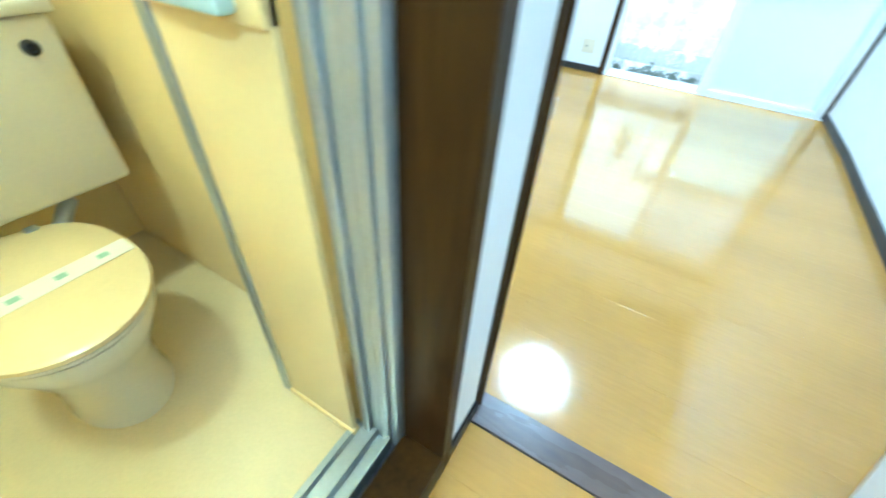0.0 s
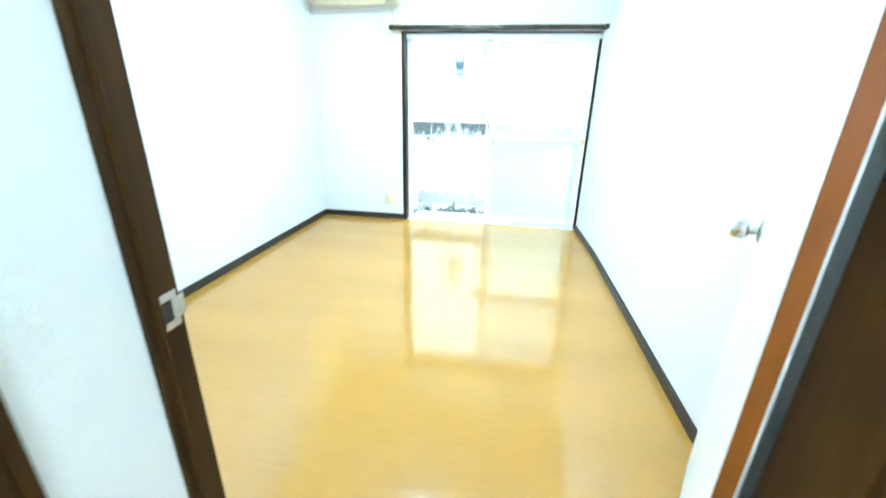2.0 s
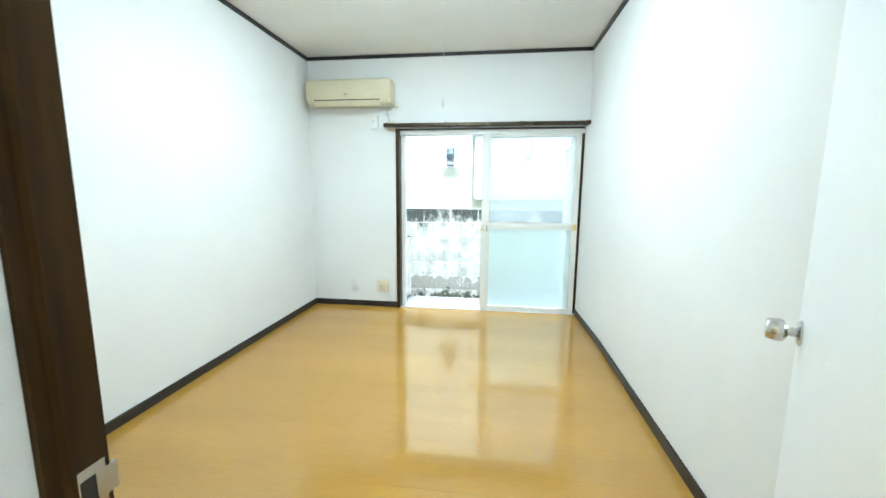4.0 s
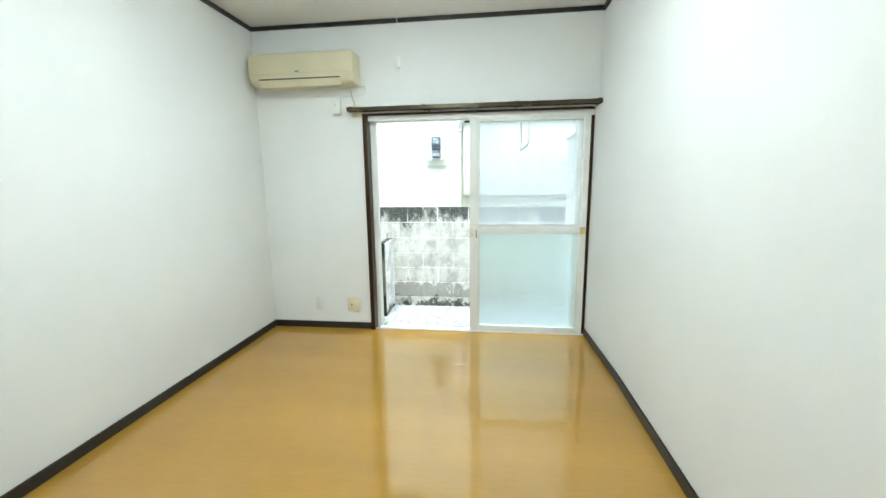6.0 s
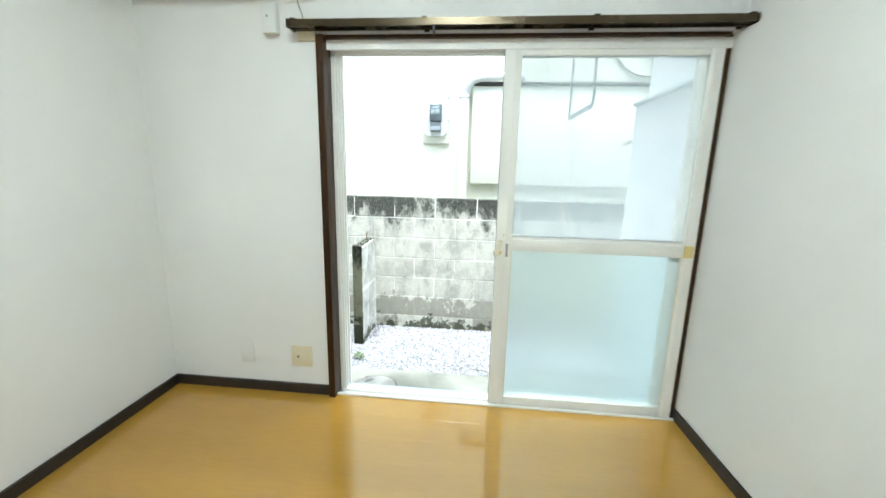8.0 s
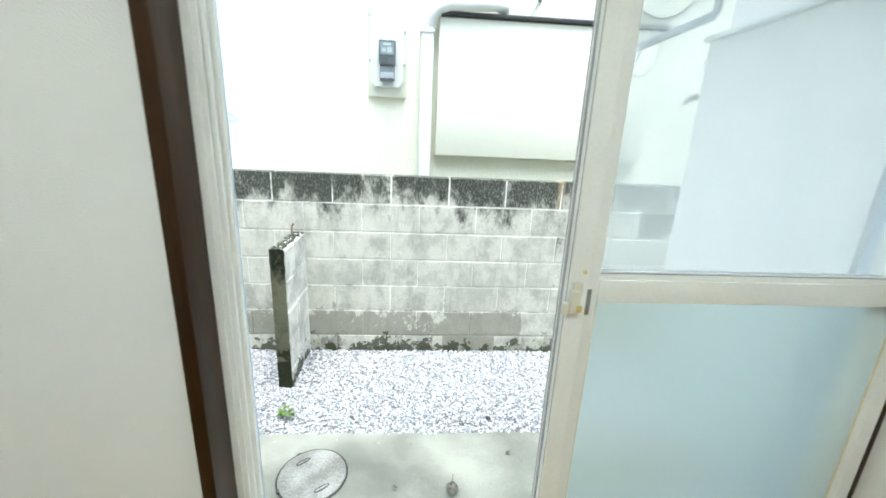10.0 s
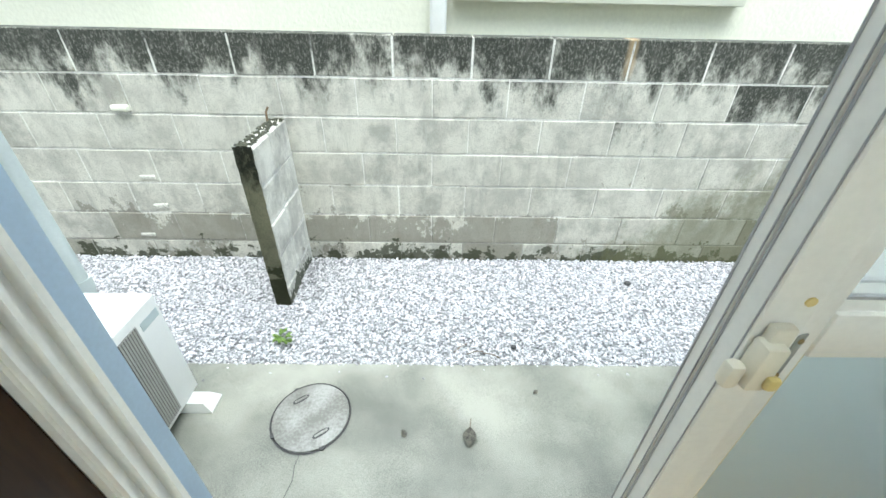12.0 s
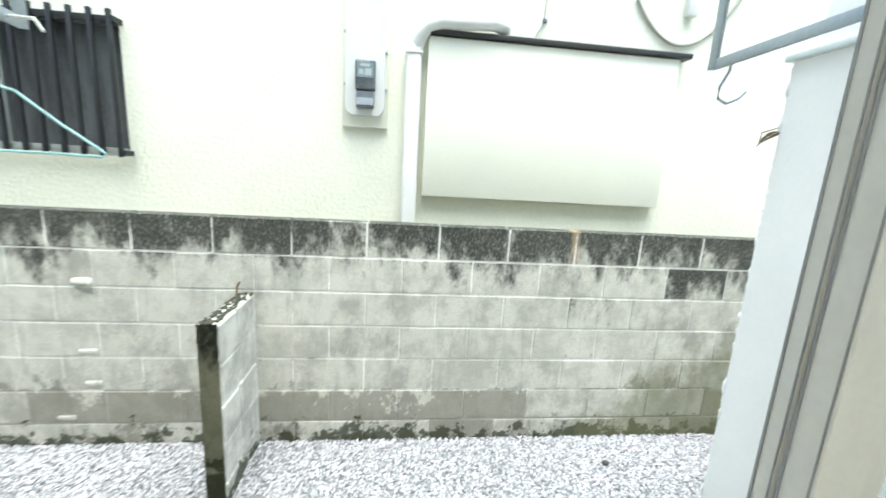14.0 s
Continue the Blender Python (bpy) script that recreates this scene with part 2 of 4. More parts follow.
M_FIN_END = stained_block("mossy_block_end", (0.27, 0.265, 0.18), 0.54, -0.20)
M_CONCRETE = material("damp_concrete", (0.295, 0.295, 0.255), 0.5, vary=0.14, scale=2.2, bump=0.05, fine=320, tint=(0.125, 0.13, 0.110), edge=0.11)
M_SOIL = material("gravel_bed", (0.30, 0.30, 0.31), 0.9, vary=0.2, scale=40, bump=0.5, fine=120)
M_IRON = material("worn_manhole_iron", (0.28, 0.28, 0.265), 0.46, vary=0.16, scale=7, tint=(0.16, 0.158, 0.142), bump=0.2, fine=90, edge=0.12)
M_UNIT = material("white_unit_steel", (0.78, 0.79, 0.78), 0.4, vary=0.02)
M_UNIT_DARK = material("unit_shadow_gap", (0.07, 0.07, 0.07), 0.6, vary=0.1)
M_UNIT_SLAT = material("unit_grey_slat", (0.42, 0.42, 0.40), 0.5, vary=0.05)
M_LOGO = material("blue_grey_mark", (0.50, 0.58, 0.60), 0.5, vary=0.05)
M_LEAF = material("weed_leaf", (0.22, 0.34, 0.08), 0.5, vary=0.25, scale=30)
M_DRY = material("dry_leaf", (0.25, 0.24, 0.20), 0.8, vary=0.3, scale=60, bump=0.4)
M_STONE_DARK = material("dark_pebble", (0.08, 0.08, 0.08), 0.8, vary=0.2)
M_TWIG = material("dry_twig", (0.16, 0.11, 0.06), 0.8, vary=0.2)
M_BARS = material("dark_bronze_bar", (0.030, 0.032, 0.034), 0.4, 0.3, vary=0.15)
M_WINDOW_DARK = material("dim_frosted_pane", (0.10, 0.105, 0.11), 0.25, vary=0.35, scale=3, stretch=(4, 1, 0.5))
M_HANGER = material("mint_wire", (0.40, 0.66, 0.66), 0.35, vary=0.05)
M_METER = material("grey_meter_case", (0.16, 0.18, 0.19), 0.4, vary=0.2, scale=25)
M_METER_LIGHT = material("pale_meter_cover", (0.42, 0.46, 0.50), 0.4, vary=0.1, scale=25)
M_METER_GLASS = glass("meter_dome", 0.05, (0.8, 0.9, 0.9))
M_FLASH = material("dark_flashing", (0.035, 0.035, 0.03), 0.5, vary=0.2)
M_BRACKET = material("galvanised_bracket", (0.38, 0.43, 0.47), 0.4, 0.5, vary=0.1)
M_CABLE = material("grey_cable", (0.40, 0.40, 0.34), 0.6, vary=0.1)

# ---- building blocks ----


def box(bm, x0, x1, y0, y1, z0, z1):
    vs = [bm.verts.new((x, y, z)) for x in (x0, x1) for y in (y0, y1) for z in (z0, z1)]
    for f in ((0, 1, 3, 2), (4, 6, 7, 5), (0, 4, 5, 1), (2, 3, 7, 6), (0, 2, 6, 4), (1, 5, 7, 3)):
        bm.faces.new([vs[i] for i in f])
    return bm


def boxes(*sizes):
    bm = bmesh.new()
    for s in sizes:
        box(bm, *s)
    return bm


def soft_box(x0, x1, y0, y1, z0, z1, r=0.004, seg=2):
    bm = boxes((x0, x1, y0, y1, z0, z1))
    bmesh.ops.bevel(bm, geom=bm.edges[:], offset=r, segments=seg, profile=0.5, affect="EDGES")
    return bm


def rod(bm, a, b, r, seg=12, r2=None):
    """A round bar from a to b."""
    a, b = Vector(a), Vector(b)
    m = Matrix.Translation((a + b) / 2) @ (b - a).to_track_quat("Z", "Y").to_matrix().to_4x4()
    bmesh.ops.create_cone(bm, cap_ends=True, segments=seg, radius1=r, radius2=r if r2 is None else r2, depth=(b - a).length, matrix=m)
    return bm


def tube(points, r, seg=8):
    """A bent round tube along points."""
    bm = bmesh.new()
    pts = [Vector(p) for p in points]
    rings = []
    for i, p in enumerate(pts):
        d = (pts[min(i + 1, len(pts) - 1)] - pts[max(i - 1, 0)]).normalized()
        q = d.to_track_quat("Z", "Y")
        rings.append([bm.verts.new(p + q @ Vector((r * math.cos(6.2832 * k / seg), r * math.sin(6.2832 * k / seg), 0))) for k in range(seg)])
    for a, b in zip(rings, rings[1:]):
        for k in range(seg):
            bm.faces.new((a[k], a[(k + 1) % seg], b[(k + 1) % seg], b[k]))
    bm.faces.new(rings[0][::-1])
    bm.faces.new(rings[-1])
    return bm


def lathe(profile, centre, axis="Z", seg=32):
    """A turned solid from (radius, height) pairs round centre."""
    bm = bmesh.new()
    rings = []
    for r, h in profile:
        ring = []
        for k in range(seg):
            c, s = r * math.cos(6.2832 * k / seg), r * math.sin(6.2832 * k / seg)
            v = {"Z": (c, s, h), "X": (h, c, s), "Y": (s, h, c)}[axis]
            ring.append(bm.verts.new(Vector(centre) + Vector(v)))
        rings.append(ring)
    for a, b in zip(rings, rings[1:]):
        for k in range(seg):
            bm.faces.new((a[k], a[(k + 1) % seg], b[(k + 1) % seg], b[k]))
    bm.faces.new(rings[0][::-1])
    bm.faces.new(rings[-1])
    return bm


def extrude_profile(profile, axis, lo, hi, seg_bevel=0):
    """A straight bar with a closed 2D outline. axis X: outline in (y, z); axis Y: in (x, z); axis Z: in (x, y)."""
    bm = bmesh.new()

    def put(p, t):
        return {"X": (t, p[0], p[1]), "Y": (p[0], t, p[1]), "Z": (p[0], p[1], t)}[axis]

    a = [bm.verts.new(put(p, lo)) for p in profile]
    b = [bm.verts.new(put(p, hi)) for p in profile]
    k = len(profile)
    for i in range(k):
        bm.faces.new((a[i], a[(i + 1) % k], b[(i + 1) % k], b[i]))
    bm.faces.new(a[::-1])
    bm.faces.new(b)
    return bm


def placed(bm, m):
    bmesh.ops.transform(bm, matrix=m, verts=bm.verts[:])
    return bm


def finish(name, bm, mat, smooth=False):
    bmesh.ops.recalc_face_normals(bm, faces=bm.faces[:])
    me = bpy.data.meshes.new(name)
    bm.to_mesh(me)
    bm.free()
    me.materials.append(mat)
    if smooth:
        me.shade_smooth()
        me.set_sharp_from_angle(angle=radians(35))
    return new(name, me)


def part(name, bm, mat, parent, label="", smooth=True):
    ob = finish(name, bm, mat, smooth)
    ob.parent = parent
    ob.matrix_parent_inverse = (parent.matrix_basis if parent.parent is None else Matrix()).inverted()
    return tagged(ob, label) if label else ob


def thing(name, at, label, category, group="", kind=""):
    ob = new(name)
    ob.empty_display_size = 0.05
    ob.matrix_basis = Matrix.Translation(at)
    return tagged(ob, label, category, group, kind)


def single(name, bm, mat, label, category, kind="", smooth=True, group=""):
    return tagged(finish(name, bm, mat, smooth), label, category, group, kind)


def structure(name, bm, mat, label, category):
    return single(name, bm, mat, label, category, "structure", False)


def piece(name, me, parent, at, turn=None):
    ob = new(name, me)
    ob.parent = parent
    ob.matrix_parent_inverse = parent.matrix_basis.inverted()
    ob.matrix_basis = Matrix.Translation(at) @ (turn or Matrix())
    return ob


def bevelled_mesh(name, sx, sy, sz, r, mat, smooth=False):
    """One block of a masonry or plank bond, centred, with chamfered edges."""
    bm = boxes((-sx / 2, sx / 2, -sy / 2, sy / 2, -sz / 2, sz / 2))
    bmesh.ops.bevel(bm, geom=bm.edges[:], offset=r, segments=1, affect="EDGES")
    bmesh.ops.recalc_face_normals(bm, faces=bm.faces[:])
    me = bpy.data.meshes.new(name)
    bm.to_mesh(me)
    bm.free()
    me.materials.append(mat)
    return me


# ---- the large structure ----
W, L, H = 2.668, 3.48, 2.44          # room: width, depth, height
D0, D1, DH = 1.422, 2.275, 2.02       # room door opening
P0, P1 = -3.575, -3.48               # partition faces
PJ = -3.540                          # hall face of the door frame
WX0, WX1, WH = 0.878, 2.668, 1.765   # window opening
BX = 1.32                            # plane of the bath door

floor = structure("floor", boxes((-0.1, 2.95, P0 + 0.01, 0.0, -0.12, -0.012)), M_FLOOR_BED, "golden glossy laminate plank floor of the room", "floor")
hall_floor = structure("hall_floor", boxes((1.31, 2.95, -6.3, P0, -0.12, -0.012)), M_FLOOR_BED, "golden laminate plank floor of the kitchen hall", "floor")
structure("threshold", soft_box(D0 - 0.02, D1 + 0.02, P0 - 0.002, P1 + 0.004, -0.011, 0.006, 0.003), M_SILL, "worn brown wooden door sill flush with the floor", "threshold")
structure("wall_west", boxes((-0.12, 0, P0, 0.0, -0.12, H)), M_PAPER, "white papered wall, bare", "wall")
EX = 2.638                            # east wall's face where it meets the window
wall_plan = [(W, P1), (W, -0.75), (EX, 0.03), (EX, 0.12), (W + 0.1, 0.12), (W + 0.1, P1)]
bm = extrude_profile(wall_plan, "Z", -0.12, WH)
upper = boxes((W, W + 0.1, P1, 0.0, WH, H))
me = bpy.data.meshes.new("upper")
upper.to_mesh(me)
upper.free()
bm.from_mesh(me)
bpy.data.meshes.remove(me)
structure("wall_east", bm, M_PAPER, "white papered wall, bare", "wall")
structure("wall_north", boxes((-0.12, WX0, 0.0, 0.12, -0.12, H), (WX0, W + 0.1, 0.0, 0.12, WH + 0.002, H)), M_PAPER, "white papered wall round the tall window", "wall")
structure("wall_south", boxes((0.0, D0 - 0.03, PJ + 0.009, P1, -0.12, H), (D1 + 0.03, W + 0.1, P0 + 0.012, P1, -0.12, H), (D0 - 0.03, D1 + 0.03, PJ + 0.009, P1, DH + 0.03, H)), M_PAPER, "white papered partition with the doorway", "wall")
structure("ceiling", boxes((-0.12, W + 0.1, P0, 0.12, H, H + 0.1)), M_CEILING, "off-white papered ceiling", "ceiling")
structure("hall_ceiling", boxes((-0.6, 2.95, -6.3, P0 + 0.06, H, H + 0.1)), M_CEILING, "off-white hall ceiling", "ceiling")
structure("wall_outer_north", boxes((-4.0, WX0 - 0.002, 0.123, 0.20, -0.6, 3.3), (W + 0.03, 6.0, 0.123, 0.20, -0.6, 3.3), (WX0 - 0.002, W + 0.03, 0.123, 0.20, WH + 0.02, 3.3), (WX0 - 0.002, W + 0.03, 0.123, 0.20, -0.6, -0.12)), M_OUTWALL, "pale rough outer wall of the flat", "wall")
structure("hall_wall_west", boxes((BX, D0, -3.72, PJ, -0.12, H), (BX, D0, -4.55, -3.72, 2.03, H), (BX, D0, -6.3, -4.55, -0.12, H)), M_PAPER, "white papered hall wall with the bath doorway", "wall")
structure("hall_wall_east", boxes((2.83, 2.95, -6.3, P0 + 0.01, -0.12, H)), M_PAPER, "white kitchen wall", "wall")
structure("hall_wall_south", boxes((1.31, 2.95, -6.42, -6.3, -0.12, H)), M_PAPER, "white hall end wall", "wall")
structure("bath_wall_north", boxes((-0.6, BX - 0.05, -3.62, PJ, -0.12, H)), M_BATH, "cream moulded bath unit wall", "wall")
structure("bath_wall_west", boxes((-0.6, -0.05, -5.2, -3.62, -0.12, H)), M_BATH, "cream moulded bath unit wall", "wall")
structure("bath_wall_south", boxes((-0.6, BX, -5.3, -5.2, -0.12, H)), M_BATH, "cream moulded bath unit wall", "wall")
structure("bath_floor", soft_box(-0.05, BX - 0.055, -5.2, -3.62, -0.05, 0.05, 0.004), M_BATH_FLOOR, "cream moulded bath floor pan", "floor")

bb = 0.055
structure("baseboard_west", soft_box(0.0, 0.012, P1, -0.012, 0.0, bb, 0.002), M_TRIM, "black-brown baseboard", "baseboard")
structure("baseboard_east", extrude_profile([(W - 0.012, P1 + 0.02), (W - 0.012, -0.75), (EX - 0.012, 0.018), (EX - 0.001, 0.018), (W - 0.001, -0.75), (W - 0.001, P1 + 0.02)], "Z", 0.0, bb), M_TRIM, "black-brown baseboard", "baseboard")
structure("baseboard_north", soft_box(0.0, WX0, -0.012, 0.0, 0.0, bb, 0.002), M_TRIM, "black-brown baseboard", "baseboard")
structure("baseboard_hall", soft_box(D0, D0 + 0.01, -3.72, PJ - 0.002, 0.0, 0.05, 0.002), M_TRIM, "black-brown baseboard", "baseboard")
for nm, b6 in (("crown_trim_west", (0.0, 0.018, P1, 0.0)), ("crown_trim_east", (W - 0.018, W, P1, 0.0)), ("crown_trim_north", (0.018, W - 0.018, -0.018, 0.0)), ("crown_trim_south", (0.018, W - 0.018, P1, P1 + 0.018))):
    structure(nm, soft_box(*b6, H - 0.03, H - 0.001, 0.002), M_TRIM, "thin black-brown ceiling trim", "trim")

# doorway frame between hall and room
frame_thing = thing("door_frame", (D0, P0, 0), "dark brown stained wooden frame of the room doorway", "door frame", kind="structure")
part("jamb", extrude_profile([(D0 - 0.03, PJ + 0.001), (D0 + 0.006, PJ + 0.001), (D0 + 0.006, -3.524), (D0 + 0.014, -3.521), (D0 + 0.014, -3.516), (D0 + 0.004, -3.513), (D0 + 0.004, P1 + 0.006), (D0 - 0.03, P1 + 0.006)], "Z", 0.0, DH), M_DARKWOOD, frame_thing, smooth=False)
part("jamb", extrude_profile([(D1 + 0.06, P0 - 0.03), (D1 + 0.02, P0 - 0.03), (D1 + 0.012, P0 - 0.022), (D1 + 0.012, P0 - 0.008), (D1, P0 - 0.004), (D1, P1 + 0.006), (D1 + 0.03, P1 + 0.006), (D1 + 0.03, P0 + 0.010), (D1 + 0.06, P0 + 0.010)], "Z", 0.0, DH), M_DARKWOOD, frame_thing, smooth=False)
part("head", soft_box(D0 - 0.03, D1 + 0.03, PJ, P1 + 0.006, DH, DH + 0.03, 0.003), M_DARKWOOD, frame_thing)
strike = part("strike_plate", boxes((D0 + 0.004, D0 + 0.0065, -3.518, -3.481, 0.835, 0.847), (D0 + 0.004, D0 + 0.0065, -3.518, -3.481, 0.880, 0.892), (D0 + 0.004, D0 + 0.0065, -3.518, -3.509, 0.847, 0.880), (D0 + 0.004, D0 + 0.0065, -3.492, -3.468, 0.847, 0.880)), M_STEEL, frame_thing, "worn steel strike plate", False)
part("latch_hole", boxes((D0 + 0.002, D0 + 0.0045, -3.509, -3.492, 0.848, 0.879)), M_DARK, strike, "", False)

# bath doorway: brown lining, grey frame, sill
bath_frame = thing("bath_door_frame", (BX, -3.70, 0), "dark brown lining and grey aluminium frame of the bath doorway", "door frame", kind="structure")
part("lining", soft_box(BX, D0 + 0.012, -3.744, -3.72, 0.10, 2.03, 0.003), M_DARKWOOD, bath_frame)
part("casing", soft_box(D0, D0 + 0.012, -3.72, -3.70, 0.0, 2.05, 0.003), M_DARKWOOD, bath_frame)
part("lining", soft_box(BX, D0 + 0.012, -4.55, -4.528, 0.10, 2.03, 0.003), M_DARKWOOD, bath_frame)
part("lining", soft_box(BX, D0 + 0.012, -4.528, -3.744, 2.008, 2.03, 0.003), M_DARKWOOD, bath_frame)
part("sill", soft_box(BX, D0 + 0.012, -4.55, -3.72, -0.01, 0.10, 0.004), M_DARKWOOD, bath_frame)
for i, (xa, xb, ya) in enumerate(((1.298, 1.32, -3.765), (1.272, 1.296, -3.772), (1.242, 1.269, -3.768), (1.216, 1.239, -3.778))):
    part("frame_rib", soft_box(xa, xb, ya, -3.70, 0.06, 2.0, 0.003), M_BATH_ALU, bath_frame)
part("frame_back", boxes((1.21, 1.322, -3.755, -3.62, 0.06, 2.0)), M_GREY_ALU, bath_frame, smooth=False)
part("track", extrude_profile([(1.19, 0.05), (1.30, 0.05), (1.30, 0.104), (1.29, 0.104), (1.285, 0.075), (1.262, 0.075), (1.258, 0.100), (1.246, 0.100), (1.242, 0.072), (1.21, 0.072), (1.205, 0.085), (1.19, 0.085)], "Y", -4.53, -3.77), M_GREY_ALU, bath_frame, smooth=False)

# ---- the window ----
win = thing("window_1", (WX0, 0, 0), "tall aluminium sliding window in a brown wooden surround, half open", "window", kind="structure")
JX0, JX1 = WX0, W                    # brown surround
part("surround_jamb", soft_box(JX0, JX0 + 0.034, -0.030, 0.062, 0.0, WH, 0.003), M_JAMB, win)
part("surround_jamb", soft_box(EX - 0.024, EX - 0.001, 0.020, 0.050, 0.0, WH, 0.003), M_JAMB, win)
part("surround_head", soft_box(JX0 + 0.034, EX - 0.024, -0.016, 0.012, WH - 0.014, WH, 0.003), M_JAMB, win)
AX0, AX1, AH = JX0 + 0.034, EX - 0.0015, WH - 0.0145
jamb_outline = [(0, 0.062), (0.016, 0.062), (0.016, 0.068), (0.028, 0.068), (0.028, 0.074), (0.012, 0.076), (0.012, 0.094), (0.030, 0.096), (0.030, 0.104), (0.014, 0.106), (0.014, 0.126), (0.032, 0.128), (0.032, 0.140), (0.010, 0.143), (0.0, 0.143)]
part("frame_jamb", extrude_profile([(AX0 + a, b) for a, b in jamb_outline], "Z", 0.0, AH), M_ALU, win, smooth=False)
part("frame_jamb", boxes((AX1 - 0.022, AX1, 0.0505, 0.143, 0.0, AH), (AX1 - 0.040, AX1 - 0.022, 0.096, 0.143, 0.0, AH)), M_ALU, win, smooth=False)
part("frame_head", boxes((AX0, AX1, 0.013, 0.143, AH - 0.006, AH), (AX0, AX1, 0.013, 0.023, AH - 0.040, AH - 0.006), (AX0, AX1, 0.094, 0.104, AH - 0.035, AH - 0.006), (AX0, AX1, 0.130, 0.143, AH - 0.035, AH - 0.006)), M_ALU, win, smooth=False)
part("frame_sill", boxes((AX0, AX1, 0.0, 0.150, -0.06, -0.024), (AX0, AX1, 0.000, 0.012, -0.024, 0.008), (AX0, AX1, 0.043, 0.047, -0.024, -0.011), (AX0, AX1, 0.077, 0.081, -0.024, -0.011)), M_ALU, win, smooth=False)
part("outer_reveal", soft_box(WX0 - 0.002, AX0 + 0.012, 0.1435, 0.196, -0.06, WH + 0.02, 0.004), M_ALU_OUT, win, "pale blue-grey outer jamb")
part("outer_reveal", soft_box(AX1 - 0.012, W + 0.03, 0.1435, 0.196, -0.06, WH + 0.02, 0.004), M_ALU_OUT, win)
part("outer_sill", soft_box(WX0 - 0.01, W + 0.03, 0.150, 0.25, -0.12, -0.075, 0.004), M_ALU_OUT, win)


def sash(name, x0, x1, y, d, label):
    """One sliding sash: two stiles, three rails with glazing beads, a clear upper and a frosted lower pane."""
    s = thing(name, (x0, y, 0.012), label, "window sash", "sliding sashes")
    st, zp = 0.074, 0.5 * d
    z0, z1, zm0, zm1 = -0.010, AH - 0.020, 0.820, 0.876
    part("stile", extrude_profile([(x0, y + 0.0015), (x0 + 0.0015, y), (x0 + 0.045, y), (x0 + st, y + 0.007), (x0 + st, y + d), (x0, y + d)], "Z", z0, z1), M_ALU, s, smooth=False)
    part("stile", extrude_profile([(x1 - 0.050, y + 0.007), (x1 - 0.038, y), (x1, y), (x1, y + d), (x1 - 0.050, y + d)], "Z", z0, z1), M_ALU, s, smooth=False)
    part("edge_seal", boxes((x0 - 0.0012, x0 + 0.0005, y + 0.0025, y + 0.0038, z0, z1), (x0 - 0.0012, x0 + 0.0005, y + d - 0.0025, y + d, z0, z1)), M_SEAL, s, "grey edge seal", False)
    xa, xb = x0 + st, x1 - 0.050
    part("bottom_rail", soft_box(xa, xb, y + 0.003, y + d - 0.002, z0, z0 + 0.062, 0.002), M_ALU, s)
    part("middle_rail", soft_box(xa, xb, y + 0.003, y + d - 0.002, zm0, zm1, 0.002), M_ALU, s)
    part("top_rail", soft_box(xa, xb, y + 0.003, y + d - 0.002, z1 - 0.045, z1, 0.002), M_ALU, s)
    part("glazing_bead", boxes((xa, xb, y + zp - 0.005, y + zp + 0.005, zm1, zm1 + 0.013)), M_ALU, s, smooth=False)
    part("gasket", boxes((xa, xb, y + zp - 0.004, y + zp + 0.004, zm1 + 0.013, zm1 + 0.016)), M_SEAL, s, smooth=False)
    for nm, mt, a, b in (("lower_pane", M_FROST, z0 + 0.056, zm0 + 0.006), ("upper_pane", M_GLASS, zm1 - 0.006, z1 - 0.040)):
        p = part(nm, boxes((xa - 0.006, xb + 0.006, y + zp - 0.002, y + zp + 0.002, a, b)), mt, s, "frosted glass" if mt is M_FROST else "hazy clear glass", False)
        p.visible_shadow = False
    for a in (xa, xb - 0.003):
        part("gasket", boxes((a, a + 0.003, y + zp - 0.006, y + zp - 0.002, z0 + 0.062, zm0)), M_IVORY, s, smooth=False)
    pull = part("pull", placed(soft_box(-0.006, 0.006, -0.0014, 0.002, -0.032, 0.032, 0.001), Matrix.Translation((x0 + 0.052, y + 0.0015, 0.822)) @ Matrix.Rotation(0.235, 4, "Z")), M_GREY_ALU, s, "grey recessed finger pull")
    for dz in (-0.024, 0.024):
        part("screw", lathe([(0.003, 0.0), (0.003, -0.0014)], (x0 + 0.052, y + 0.0004, 0.822 + dz), "Y", 10), M_BRASS, pull)
    return s


inner = sash("sliding_sash", 1.713, 2.612, 0.016, 0.028, "white aluminium sash with frosted lower pane, shut")
outer = sash("sliding_sash", 1.713, 2.572, 0.047, 0.020, "white aluminium sash slid behind the other one")
lock = part("crescent_lock", soft_box(1.716, 1.738, -0.006, 0.0155, 0.800, 0.856, 0.004), M_LOCK, inner, "ivory crescent lock with a yellow tab")
part("lock_back", soft_box(1.722, 1.744, 0.004, 0.0157, 0.840, 0.872, 0.003), M_LOCK, lock)
part("lock_lever", soft_box(1.728, 1.741, -0.013, -0.004, 0.808, 0.824, 0.004), M_YELLOW, lock)
part("lock_hook", soft_box(1.700, 1.717, 0.000, 0.016, 0.794, 0.826, 0.006), M_LOCK, lock)
part("corner_tab", soft_box(2.566, 2.606, 0.012, 0.0205, 0.820, 0.876, 0.003), M_YELLOW, inner, "yellowed plastic child lock")
part("sticker", lathe([(0.005, 0.0), (0.005, 0.0015)], (1.748, 0.0145, 0.895), "Y", 16), M_YELLOW, inner, "small yellow dot")

